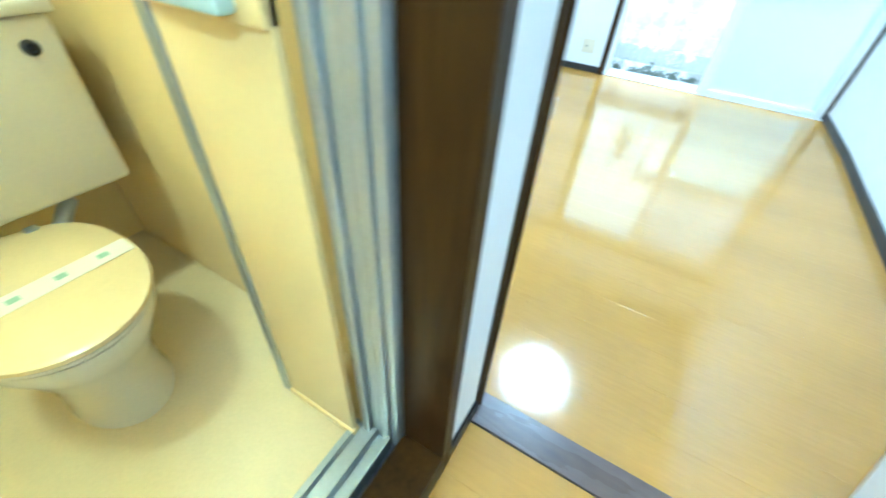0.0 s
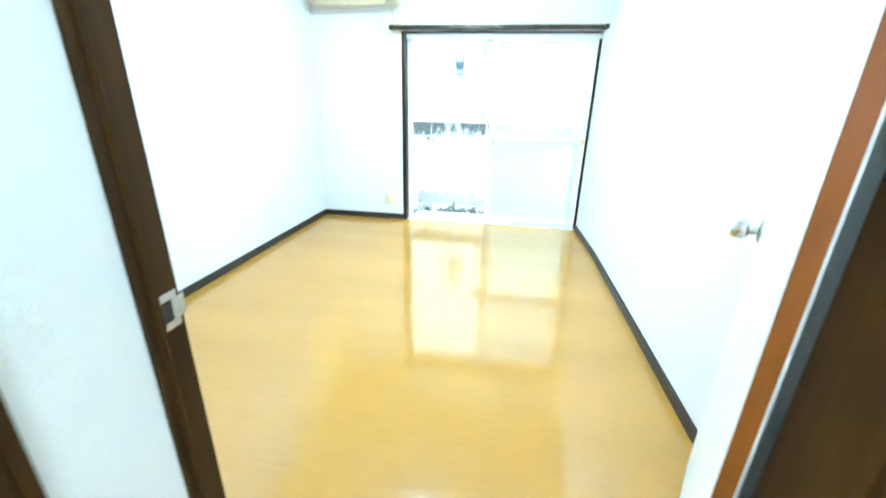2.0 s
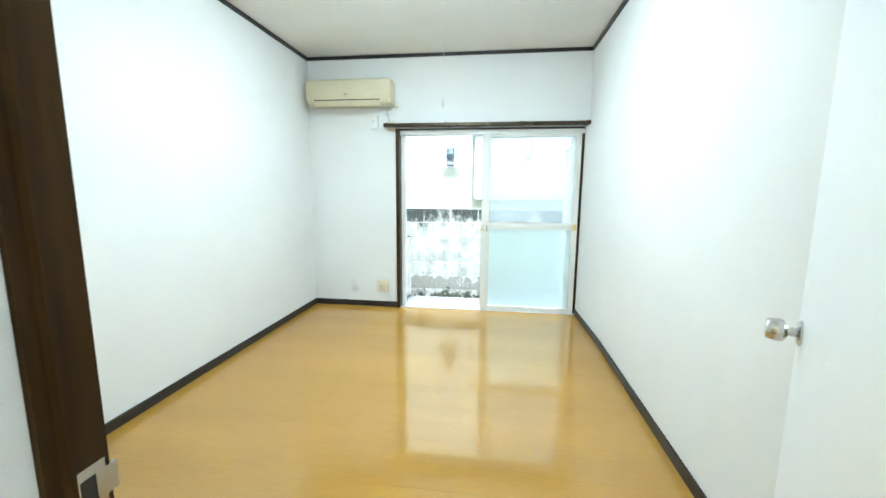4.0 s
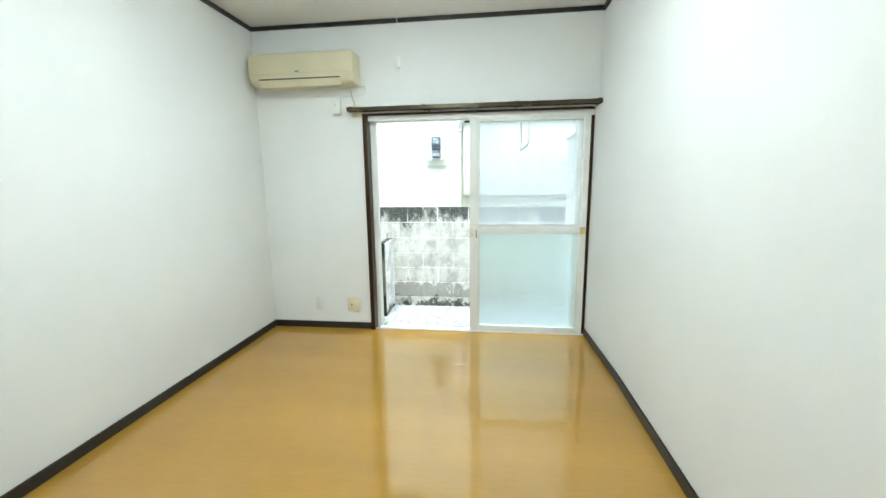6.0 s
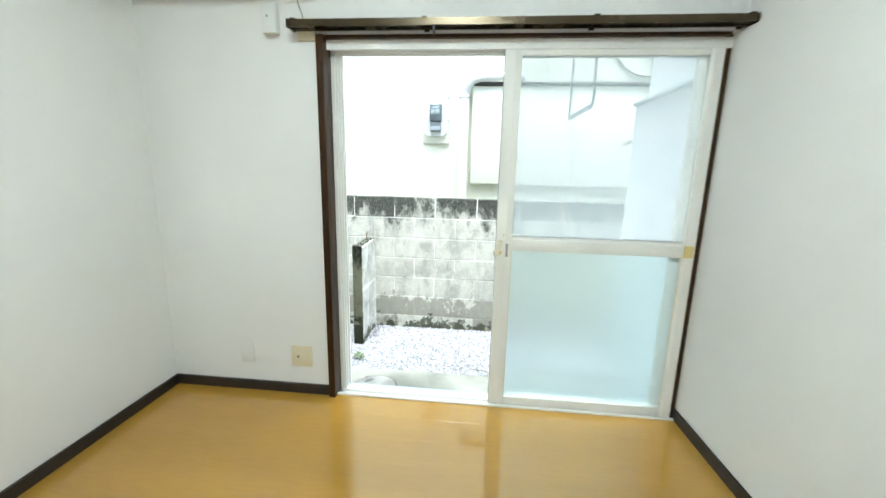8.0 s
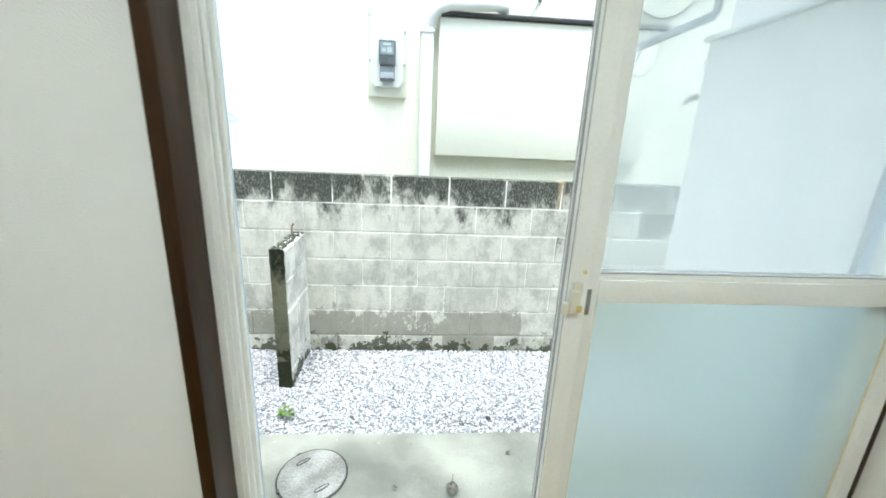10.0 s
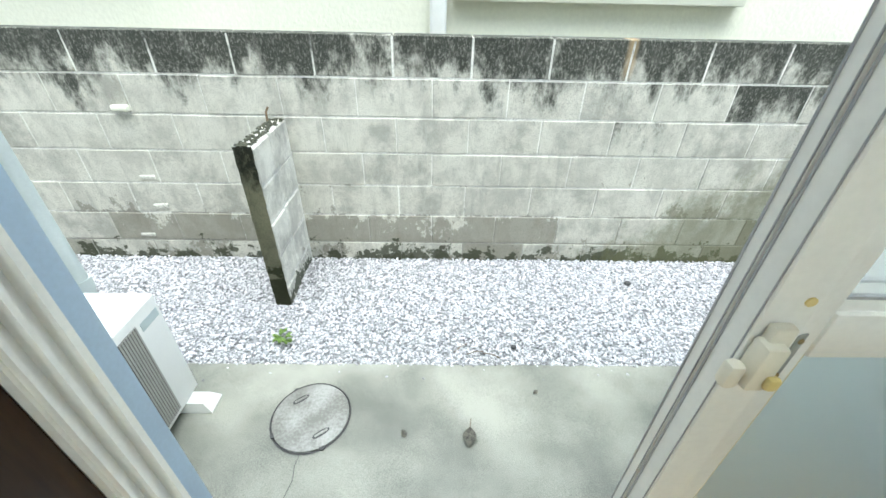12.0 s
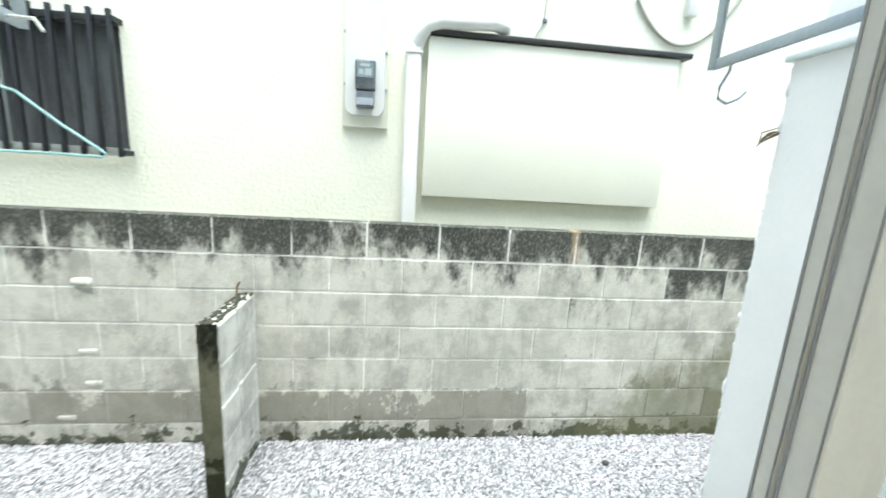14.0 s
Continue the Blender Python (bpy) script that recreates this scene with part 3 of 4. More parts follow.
rail = thing("curtain_rail", (0.78, -0.02, 1.80), "bronze double curtain rail above the window, no curtain", "curtain rail")
for ya in (-0.036, -0.078):
    part("track", extrude_profile([(ya - 0.012, 1.776), (ya - 0.004, 1.776), (ya - 0.004, 1.781), (ya - 0.010, 1.786), (ya - 0.010, 1.800), (ya + 0.010, 1.800), (ya + 0.010, 1.786), (ya + 0.004, 1.781), (ya + 0.004, 1.776), (ya + 0.012, 1.776), (ya + 0.012, 1.804), (ya - 0.012, 1.804)], "X", 0.79, 2.655), M_RAIL, rail, smooth=False)
for xa in (0.795, 1.36, 2.05, 2.628):
    part("bracket", boxes((xa, xa + 0.022, -0.092, -0.002, 1.804, 1.809), (xa, xa + 0.022, -0.006, -0.001, 1.775, 1.809)), M_RAIL, rail, smooth=False)
for xa in (0.778, 2.6555):
    part("end_cap", soft_box(xa, xa + 0.0045 if xa > 1 else xa + 0.012, -0.094, -0.022, 1.772, 1.806, 0.002), M_RAIL, rail)
for xa, ya in ((1.40, -0.036), (1.404, -0.078)):
    part("runner", soft_box(xa, xa + 0.010, ya - 0.005, ya + 0.005, 1.756, 1.780, 0.002), M_DARK, rail)

# ---- room door, open into the room ----
door = thing("room_door", (2.208, -3.49, 0.01), "white flush wooden door with orange-brown edges, standing open", "door")
dirv, nrm = Vector((0.486, 0.874, 0)).normalized(), Vector((0.874, -0.486, 0)).normalized()
DM = Matrix(((dirv.x, nrm.x, 0, 2.208), (dirv.y, nrm.y, 0, -3.49), (0, 0, 1, 0.01), (0, 0, 0, 1)))


DL, DT, DZ = 0.806, 0.030, 1.99
part("face_panel", placed(soft_box(0.0, DL, 0.0, 0.004, 0.0, DZ, 0.001), DM), M_DOOR, door)
part("face_panel", placed(soft_box(0.006, DL, DT - 0.004, DT, 0.0, DZ, 0.001), DM), M_DOOR, door)
part("core_edge", placed(boxes((0.0005, DL - 0.0005, 0.0042, DT - 0.0042, 0.0005, DZ - 0.0005)), DM), M_EDGE, door, "orange-brown wooden door edge", False)
for hz in (0.16, 1.75):
    hinge = part("hinge", placed(boxes((-0.003, 0.0003, 0.003, 0.026, hz, hz + 0.09)), DM), M_BRASS, door, "aged brass hinge", False)
    bm = bmesh.new()
    for k in range(3):
        rod(bm, (-0.006, DT - 0.002, hz + 0.031 * k), (-0.006, DT - 0.002, hz + 0.031 * k + 0.028), 0.006, 12)
    part("knuckle", placed(bm, DM), M_BRASS, hinge)
KZ = 0.852
for side in (-1, 1):
    y0 = 0.0 if side < 0 else DT
    knob = part("door_knob", placed(lathe([(0.003, 0.026 * side), (0.018, 0.026 * side), (0.026, 0.034 * side), (0.0275, 0.046 * side), (0.025, 0.062 * side), (0.022, 0.066 * side), (0.003, 0.067 * side)], (0.748, y0, KZ), "Y", 28), DM), M_STEEL, door, "steel door knob")
    part("neck", placed(lathe([(0.011, 0.0), (0.011, 0.028 * side)], (0.748, y0, KZ), "Y", 20), DM), M_STEEL, knob)
    part("rosette", placed(lathe([(0.030, 0.0005 * side), (0.030, 0.004 * side), (0.024, 0.008 * side), (0.012, 0.008 * side)], (0.748, y0, KZ), "Y", 28), DM), M_STEEL, knob)
part("latch_plate", placed(boxes((DL - 0.0005, DL + 0.0015, 0.008, 0.026, KZ - 0.03, KZ + 0.03)), DM), M_STEEL, door, smooth=False)

# ---- ceiling lamp with pull cord ----
lamp = thing("ceiling_lamp", (1.42, -1.66, 2.45), "round white ceiling lamp, switched on, with a pull cord", "ceiling lamp")
part("base", lathe([(0.10, 0.0), (0.10, -0.03), (0.17, -0.035)], (1.42, -1.66, 2.449), "Z", 40), M_SWITCH, lamp)
part("diffuser", lathe([(0.20, -0.036), (0.225, -0.045), (0.228, -0.062), (0.21, -0.082), (0.15, -0.096), (0.05, -0.102), (0.01, -0.102)], (1.42, -1.66, 2.449), "Z", 48), M_LAMP, lamp, "glowing white diffuser")
cord = part("pull_cord", rod(bmesh.new(), (1.578, -1.80, 2.40), (1.578, -1.80, 1.635), 0.0010, 8), M_SWITCH, lamp)
part("cord_knob", lathe([(0.003, 0.0), (0.006, -0.008), (0.009, -0.022), (0.009, -0.034), (0.004, -0.040)], (1.578, -1.80, 1.638), "Z", 16), M_SWITCH, cord)

# ---- air conditioner ----
ac = thing("air_conditioner", (0.46, -0.1, 1.93), "aged cream wall-mounted air conditioner, louvre shut", "air conditioner")
ac_outline = [(-0.002, 2.190), (-0.165, 2.190), (-0.185, 2.180), (-0.192, 2.158), (-0.192, 2.070), (-0.191, 2.050), (-0.187, 2.012), (-0.175, 1.988), (-0.152, 1.972), (-0.12, 1.966), (-0.002, 1.966)]
bm = extrude_profile(ac_outline, "X", 0.068, 0.868)
bmesh.ops.bevel(bm, geom=[e for e in bm.edges if abs(e.verts[0].co.x - e.verts[1].co.x) < 1e-5], offset=0.008, segments=3, affect="EDGES")
part("body", bm, M_AC, ac)
part("front_panel", soft_box(0.080, 0.856, -0.1965, -0.190, 2.040, 2.172, 0.003), M_AC, ac)
part("side_cap", soft_box(0.838, 0.872, -0.188, -0.004, 1.970, 2.186, 0.010, 3), M_AC, ac)
part("louvre_slot", placed(boxes((0.145, 0.775, -0.0035, 0.0035, -0.004, 0.004)), Matrix.Translation((0, -0.1860, 2.003)) @ Matrix.Rotation(radians(-8), 4, "X")), M_AC_DARK, ac, "dark slot above the louvre", False)
part("louvre", placed(soft_box(0.145, 0.775, -0.003, 0.003, -0.030, 0.030, 0.002), Matrix.Translation((0, -0.1735, 1.978)) @ Matrix.Rotation(radians(21), 4, "X")), M_AC, ac)
part("mark", boxes((0.437, 0.466, -0.1985, -0.1964, 2.048, 2.055)), M_AC_DARK, ac, "small dark mark", False)
part("label_bar", placed(boxes((0.56, 0.70, -0.001, 0.002, -0.004, 0.004)), Matrix.Translation((0, -0.154, 1.966)) @ Matrix.Rotation(radians(48), 4, "X")), M_IVORY, ac, "faint row of print", False)
part("pipe_stub", tube([(0.868, -0.02, 1.965), (0.905, -0.02, 1.968), (0.912, -0.02, 1.968)], 0.006), M_IVORY, ac)
single("power_cord", tube([(0.79, -0.012, 1.940), (0.80, -0.010, 1.89), (0.815, -0.008, 1.845), (0.822, -0.010, 1.812)], 0.0035), M_CABLE, "grey power cord hanging from the air conditioner", "cable")
single("drain_cord", tube([(0.905, -0.008, 1.962), (0.90, -0.007, 1.93), (0.87, -0.007, 1.905), (0.82, -0.007, 1.900), (0.79, -0.007, 1.905), (0.74, -0.007, 1.895)], 0.004), M_SWITCH, "white cord looping under the air conditioner", "cable")
sw = thing("wall_socket", (0.675, 0, 1.767), "white surface socket box below the air conditioner", "socket")
part("box", soft_box(0.640, 0.708, -0.040, -0.001, 1.767, 1.893, 0.005), M_SWITCH, sw)
part("screw", lathe([(0.004, 0.0), (0.004, -0.002)], (0.668, -0.040, 1.835), "Y", 12), M_RUBBER, sw)
single("rail_end_plate", soft_box(0.792, 0.872, -0.012, -0.001, 1.742, 1.835, 0.003), M_IVORY, "yellowed plate behind the curtain rail end", "plate")
for x0, x1, z0, z1, mt, lab in ((0.392, 0.462, 0.158, 0.278, M_SWITCH, "white blank wall plate"), (0.671, 0.784, 0.154, 0.271, M_IVORY, "yellowed double wall socket")):
    so = thing("wall_plate", ((x0 + x1) / 2, 0, z0), lab, "socket")
    part("plate", soft_box(x0, x1, -0.009, -0.0005, z0, z1, 0.003), mt, so)
    part("insert", soft_box(x0 + 0.028, x1 - 0.028, -0.0115, -0.009, z0 + 0.03, z1 - 0.03, 0.001), mt, so)
    if mt is M_IVORY:
        part("slot", lathe([(0.006, 0.0), (0.006, -0.002)], (x0 + 0.04, -0.0115, z0 + 0.058), "Y", 12), M_DARK, so)

# ---- bath ----
panel = thing("folding_door", (1.19, -3.78, 0.06), "cream folding bath door with grey stiles, pushed open", "door")
part("leaf", soft_box(0.985, 1.205, -3.80, -3.785, 0.085, 1.97, 0.003), M_BATH, panel)
part("stile", soft_box(0.960, 0.987, -3.806, -3.778, 0.07, 1.98, 0.004), M_GREY_ALU, panel)
part("bottom_rail", soft_box(0.985, 1.21, -3.806, -3.782, 0.062, 0.088, 0.003), M_BATH, panel)
part("middle_rail", soft_box(0.985, 1.205, -3.808, -3.785, 0.99, 1.03, 0.003), M_BATH, panel)
part("handle", soft_box(1.03, 1.17, -3.832, -3.807, 1.0, 1.05, 0.006), M_MINT, panel, "pale mint handle")
toilet = thing("toilet", (0.48, -4.03, 0.05), "ivory toilet with a closed cream lid and a paper band", "toilet")


def oval(cx, cy, rx0, rx1, ry, seg=40):
    """An egg outline, blunter at the back."""
    out = []
    for k in range(seg):
        a = 6.2832 * k / seg
        c, s = math.cos(a), math.sin(a)
        e = 0.72 if c < 0 else 1.0
        out.append((cx + (rx1 if c > 0 else rx0) * math.copysign(abs(c) ** e, c), cy + ry * math.copysign(abs(s) ** (0.85 if c < 0 else 1.0), s)))
    return out


def stack(layers, bm=None):
    bm = bm or bmesh.new()
    rings = [[bm.verts.new((x, y, z)) for x, y in outline] for outline, z in layers]
    for a, b in zip(rings, rings[1:]):
        k = len(a)
        for i in range(k):
            bm.faces.new((a[i], a[(i + 1) % k], b[(i + 1) % k], b[i]))
    bm.faces.new(rings[0][::-1])
    bm.faces.new(rings[-1])
    return bm


part("bowl", stack([(oval(0.56, -4.03, 0.20, 0.17, 0.115), 0.051), (oval(0.565, -4.03, 0.19, 0.155, 0.105), 0.12), (oval(0.565, -4.03, 0.19, 0.17, 0.115), 0.22), (oval(0.565, -4.03, 0.20, 0.215, 0.15), 0.31), (oval(0.565, -4.03, 0.21, 0.245, 0.178), 0.37), (oval(0.565, -4.03, 0.21, 0.245, 0.18), 0.395)]), M_TOILET, toilet)
part("seat", stack([(oval(0.565, -4.03, 0.24, 0.235, 0.175), 0.397), (oval(0.565, -4.03, 0.25, 0.25, 0.186), 0.404), (oval(0.565, -4.03, 0.25, 0.25, 0.186), 0.412)]), M_TOILET, toilet)
part("lid", stack([(oval(0.565, -4.03, 0.25, 0.25, 0.187), 0.414), (oval(0.565, -4.03, 0.255, 0.256, 0.192), 0.420), (oval(0.565, -4.03, 0.255, 0.256, 0.192), 0.430), (oval(0.565, -4.03, 0.245, 0.245, 0.182), 0.436)]), M_LID, toilet)
band = part("paper_band", soft_box(0.55, 0.61, -4.214, -3.846, 0.4365, 0.438, 0.0006, 1), M_BAND, toilet, "cream paper band with green marks")
for k in range(4):
    part("mark", boxes((0.571, 0.589, -4.17 + 0.085 * k, -4.148 + 0.085 * k, 0.4383, 0.439)), M_GREEN, band, smooth=False)
for yy in (-4.09, -3.95):
    part("hinge", soft_box(0.325, 0.355, yy - 0.015, yy + 0.015, 0.398, 0.44, 0.006), M_GREY_ALU, toilet)
tank = part("tank", soft_box(-0.045, 0.34, -4.42, -3.69, 0.465, 0.875, 0.018, 4), M_TOILET, toilet, "cream cistern")
part("tank_lid", soft_box(-0.048, 0.35, -4.43, -3.68, 0.875, 0.905, 0.008, 3), M_TOILET, tank)
part("flush_knob", lathe([(0.017, 0.0), (0.017, 0.008), (0.012, 0.018), (0.004, 0.020)], (0.34, -3.755, 0.815), "X", 24), M_STOVE, tank, "dark flush knob")
part("cistern_pipe", tube([(0.28, -3.84, 0.47), (0.28, -3.84, 0.44), (0.33, -3.90, 0.40)], 0.02, 12), M_GREY_ALU, toilet)
bl = thing("bath_lamp", (0.6, -4.4, 2.45), "round warm bath ceiling lamp, switched on", "ceiling lamp")
part("globe", lathe([(0.02, -0.12), (0.07, -0.11), (0.10, -0.07), (0.10, -0.03), (0.08, 0.0)], (0.6, -4.4, 2.449), "Z", 28), M_BATH_LAMP, bl)
# out-of-view lamp, added to brighten the hall and kitchen walls
hl = thing("hall_fill_lamp", (2.05, -5.1, 2.45), "unseen round lamp added to light the hall", "ceiling lamp")
part("globe", lathe([(0.02, -0.12), (0.07, -0.11), (0.10, -0.07), (0.10, -0.03), (0.08, 0.0)], (2.05, -5.1, 2.449), "Z", 28), M_HALL_FILL, hl)

# ---- kitchen corner ----
cab = thing("stove_cabinet", (2.24, -3.62, 0), "low cream kitchen cabinet with a steel top", "cabinet")
part("body", soft_box(2.262, 2.825, -4.25, -3.625, 0.0, 0.60, 0.003), M_CABINET, cab)
for k in range(2):
    dd = part("door", soft_box(2.244, 2.262, -4.245 + 0.314 * k, -3.935 + 0.314 * k, 0.06, 0.585, 0.004), M_CABINET, cab)
    part("handle", soft_box(2.232, 2.244, -4.02 + 0.14 * k, -3.95 + 0.14 * k, 0.52, 0.535, 0.003), M_STEEL, dd)
part("worktop", soft_box(2.236, 2.828, -4.255, -3.612, 0.600, 0.635, 0.006), M_GREY_ALU, cab, "stainless steel worktop")
stove = thing("gas_stove", (2.5, -3.9, 0.635), "black two-burner gas stove with a steel front", "stove")
part("body", soft_box(2.29, 2.78, -4.20, -3.66, 0.655, 0.735, 0.01), M_STOVE, stove)
part("front_panel", soft_box(2.272, 2.29, -4.19, -3.67, 0.66, 0.728, 0.003), M_STEEL, stove)
part("top_plate", soft_box(2.285, 2.785, -4.205, -3.655, 0.736, 0.745, 0.003), M_STOVE_TOP, stove)
for yy in (-4.12, -3.74):
    part("knob", lathe([(0.022, 0.0), (0.022, -0.02), (0.016, -0.026)], (2.272, yy, 0.695), "X", 20), M_STOVE, stove)
for yy in (-4.07, -3.80):
    part("burner", lathe([(0.045, 0.0), (0.045, 0.018), (0.03, 0.024)], (2.53, yy, 0.745), "Z", 24), M_STOVE, stove)
    part("trivet", tube([(2.53 + 0.09 * math.cos(0.2618 * k), yy + 0.09 * math.sin(0.2618 * k), 0.775) for k in range(25)], 0.005), M_STOVE, stove)
for xx, yy in ((2.31, -4.18), (2.31, -3.68), (2.76, -4.18), (2.76, -3.68)):
    part("foot", lathe([(0.014, 0.0), (0.014, 0.022)], (xx, yy, 0.635), "Z", 12), M_DARK, stove)
single("heat_shield", boxes((2.345, 2.80, -3.566, -3.562, 0.64, 1.75)), M_SHIELD, "dark panel on the kitchen wall beside the stove", "panel", smooth=False)
single("gas_hose", tube([(2.80, -3.585, 0.93), (2.70, -3.588, 0.915), (2.60, -3.59, 0.90), (2.50, -3.60, 0.87), (2.44, -3.63, 0.81), (2.42, -3.65, 0.76)], 0.009, 10), M_HOSE, "orange rubber gas hose by the stove", "hose")

# ---- outside: ground ----
G = -0.41
structure("ground", boxes((-60, 60, -60, 60, -1.0, G - 0.05)), M_SOIL, "bare ground between the houses", "ground")
structure("gravel_base", boxes((-4.0, 6.0, 1.03, 1.92, G - 0.06, G - 0.012)), M_SOIL, "grey bed under the gravel", "ground")
# cast slab, gently uneven
bm = bmesh.new()
nx, ny = 90, 14
grid = [[bm.verts.new((-4.0 + 10.0 * i / nx, 0.2 + 0.835 * j / ny + (0.008 * noise.noise((i * 0.5, 3, 0)) if j == ny else 0), G + 0.003 * noise.noise((i * 0.31, j * 0.4, 7)))) for j in range(ny + 1)] for i in range(nx + 1)]
for i in range(nx):
    for j in range(ny):
        bm.faces.new((grid[i][j], grid[i + 1][j], grid[i + 1][j + 1], grid[i][j + 1]))
for i in range(nx):
    a, b = grid[i][ny], grid[i + 1][ny]
    bm.faces.new((a, b, bm.verts.new((b.co.x, b.co.y, G - 0.06)), bm.verts.new((a.co.x, a.co.y, G - 0.06))))
structure("pavement", bm, M_CONCRETE, "damp stained concrete strip along the house", "pavement")

# gravel stones
gr = np.random.default_rng(5)
ico = bmesh.new()
bmesh.ops.create_icosphere(ico, subdivisions=1, radius=1.0)
iv = np.array([v.co[:] for v in ico.verts])
ico.verts.ensure_lookup_table()
itri = np.array([[v.index for v in f.verts] for f in ico.faces])
ico.free()


def gravel(name, count, x0, x1, y0, y1, size, mat, label):
    """Loose stones strewn over a bed, as one mesh."""
    c = np.column_stack([gr.uniform(x0, x1, count), gr.uniform(y0, y1, count), G - 0.010 + 0.012 * gr.random(count)])
    s = size * (0.6 + 0.8 * gr.random((count, 1, 1))) * np.stack([0.8 + 0.5 * gr.random(count), 0.7 + 0.4 * gr.random(count), 0.45 + 0.3 * gr.random(count)], 1)[:, None, :]
    v = iv[None] * (1 + 0.22 * gr.standard_normal((count, len(iv), 1))) * s
    a = gr.uniform(0, 6.2832, count)
    ca, sa = np.cos(a)[:, None], np.sin(a)[:, None]
    tilt = gr.uniform(-0.5, 0.5, count)[:, None]
    x, y, z = v[..., 0], v[..., 1], v[..., 2]
    y, z = y * np.cos(tilt) - z * np.sin(tilt), y * np.sin(tilt) + z * np.cos(tilt)
    v = np.stack([x * ca - y * sa, x * sa + y * ca, z], -1) + c[:, None, :]
    f = (itri[None] + (np.arange(count) * len(iv))[:, None, None]).reshape(-1, 3)
    me = bpy.data.meshes.new(name)
    me.from_pydata(v.reshape(-1, 3).tolist(), [], f.tolist())
    me.materials.append(mat)
    return tagged(new(name, me), label, "gravel", "", "stuff")


M_GRAVEL = bpy.data.materials.new("pale_gravel")
M_GRAVEL.use_nodes = True
gn = M_GRAVEL.node_tree
gg = gn.nodes.new("ShaderNodeNewGeometry")
gramp = gn.nodes.new("ShaderNodeValToRGB")
gramp.color_ramp.elements[0].color = (0.17, 0.17, 0.178, 1)
gramp.color_ramp.elements[1].color = (0.68, 0.68, 0.70, 1)
mid = gramp.color_ramp.elements.new(0.5)
mid.color = (0.48, 0.48, 0.495, 1)
gn.links.new(gg.outputs["Random Per Island"], gramp.inputs["Fac"])
gn.links.new(gramp.outputs["Color"], gn.nodes["Principled BSDF"].inputs["Base Color"])
gn.nodes["Principled BSDF"].inputs["Roughness"].default_value = 0.75
gravel("gravel", 78000, -2.3, 4.2, 1.03, 1.925, 0.0064, M_GRAVEL, "pale grey crushed gravel along the block wall")
gravel("stray_gravel", 60, -1.0, 3.0, 0.93, 1.04, 0.006, M_GRAVEL, "stray gravel on the edge of the concrete")

# ---- things on the ground ----
mh = thing("manhole_cover", (0.904, 0.757, G), "round worn iron manhole cover set in the concrete", "manhole cover")
part("rim", lathe([(0.160, -0.002), (0.166, 0.004), (0.162, 0.0045), (0.160, 0.001), (0.157, 0.001)], (0.904, 0.757, G), "Z", 56), M_RUBBER, mh)
part("lid", lathe([(0.157, -0.002), (0.157, 0.008), (0.154, 0.010), (0.08, 0.012), (0.01, 0.0125)], (0.904, 0.757, G), "Z", 56), M_IRON, mh)
for k, (dx, dy) in enumerate(((-0.062, 0.075), (0.062, -0.080))):
    hm = Matrix.Translation((0.904 + dx, 0.757 + dy, G + 0.0115)) @ Matrix.Rotation(radians(38), 4, "Z")
    slot = part("lift_slot", placed(stack([(oval(0, 0, 0.036, 0.036, 0.012, 24), -0.002), (oval(0, 0, 0.036, 0.036, 0.012, 24), 0.0012)]), hm), M_RUBBER, mh)
    part("lift_bar", placed(soft_box(-0.028, 0.028, -0.005, 0.005, 0.0, 0.003, 0.001, 1), hm), M_IRON, slot)
for a in (215, 300, 128):
    part("notch", lathe([(0.012, 0.0), (0.012, 0.0092)], (0.904 + 0.157 * math.cos(radians(a)), 0.757 + 0.157 * math.sin(radians(a)), G), "Z", 10), M_RUBBER, mh)

single("slab_crack", tube([(0.90, 0.590, G), (0.895, 0.55, G), (0.903, 0.50, G), (0.890, 0.44, G), (0.897, 0.37, G), (0.888, 0.30, G), (0.892, 0.22, G)], 0.0013, 6), M_RUBBER, "thin crack in the concrete below the manhole", "crack")

# outdoor unit, its fan side turned along the wall
unit = thing("outdoor_unit", (0.25, 0.55, G), "white air conditioner outdoor unit on plastic feet", "outdoor unit")
UX0, UX1, UY0, UY1, UZ0, UZ1 = 0.13, 0.385, 0.26, 0.885, -0.365, 0.16
part("casing", soft_box(UX0, UX1, UY0, UY1, UZ0, UZ1, 0.012, 3), M_UNIT, unit)
part("grille_recess", boxes((UX1 - 0.002, UX1 + 0.0015, UY0 + 0.03, 0.752, UZ0 + 0.03, UZ1 - 0.045)), M_UNIT_DARK, unit, smooth=False)
gy = np.linspace(UY0 + 0.036, 0.746, 40)
for y in gy:
    part("grille_slat", boxes((UX1 + 0.0015, UX1 + 0.006, float(y) - 0.0033, float(y) + 0.0033, UZ0 + 0.03, UZ1 - 0.045)), M_UNIT_SLAT, unit, smooth=False)
part("mark", boxes((UX1, UX1 + 0.001, 0.772, 0.865, 0.070, 0.105)), M_LOGO, unit, "faint blue-grey mark", False)
for yy in (0.33, 0.815):
    part("foot", stack([([(UX0 - 0.06, yy - 0.045), (UX1 + 0.10, yy - 0.045), (UX1 + 0.10, yy + 0.045), (UX0 - 0.06, yy + 0.045)], G + 0.001), ([(UX0 - 0.06, yy - 0.045), (UX1 + 0.10, yy - 0.045), (UX1 + 0.10, yy + 0.045), (UX0 - 0.06, yy + 0.045)], G + 0.008), ([(UX0 - 0.03, yy - 0.03), (UX1 + 0.065, yy - 0.03), (UX1 + 0.065, yy + 0.03), (UX0 - 0.03, yy + 0.03)], G + 0.045)]), M_PIPE, unit, "white plastic foot", False)
dp = thing("rain_pipe", (0.05, 0.97, G), "pale grey rain pipe beside the window", "rain pipe")
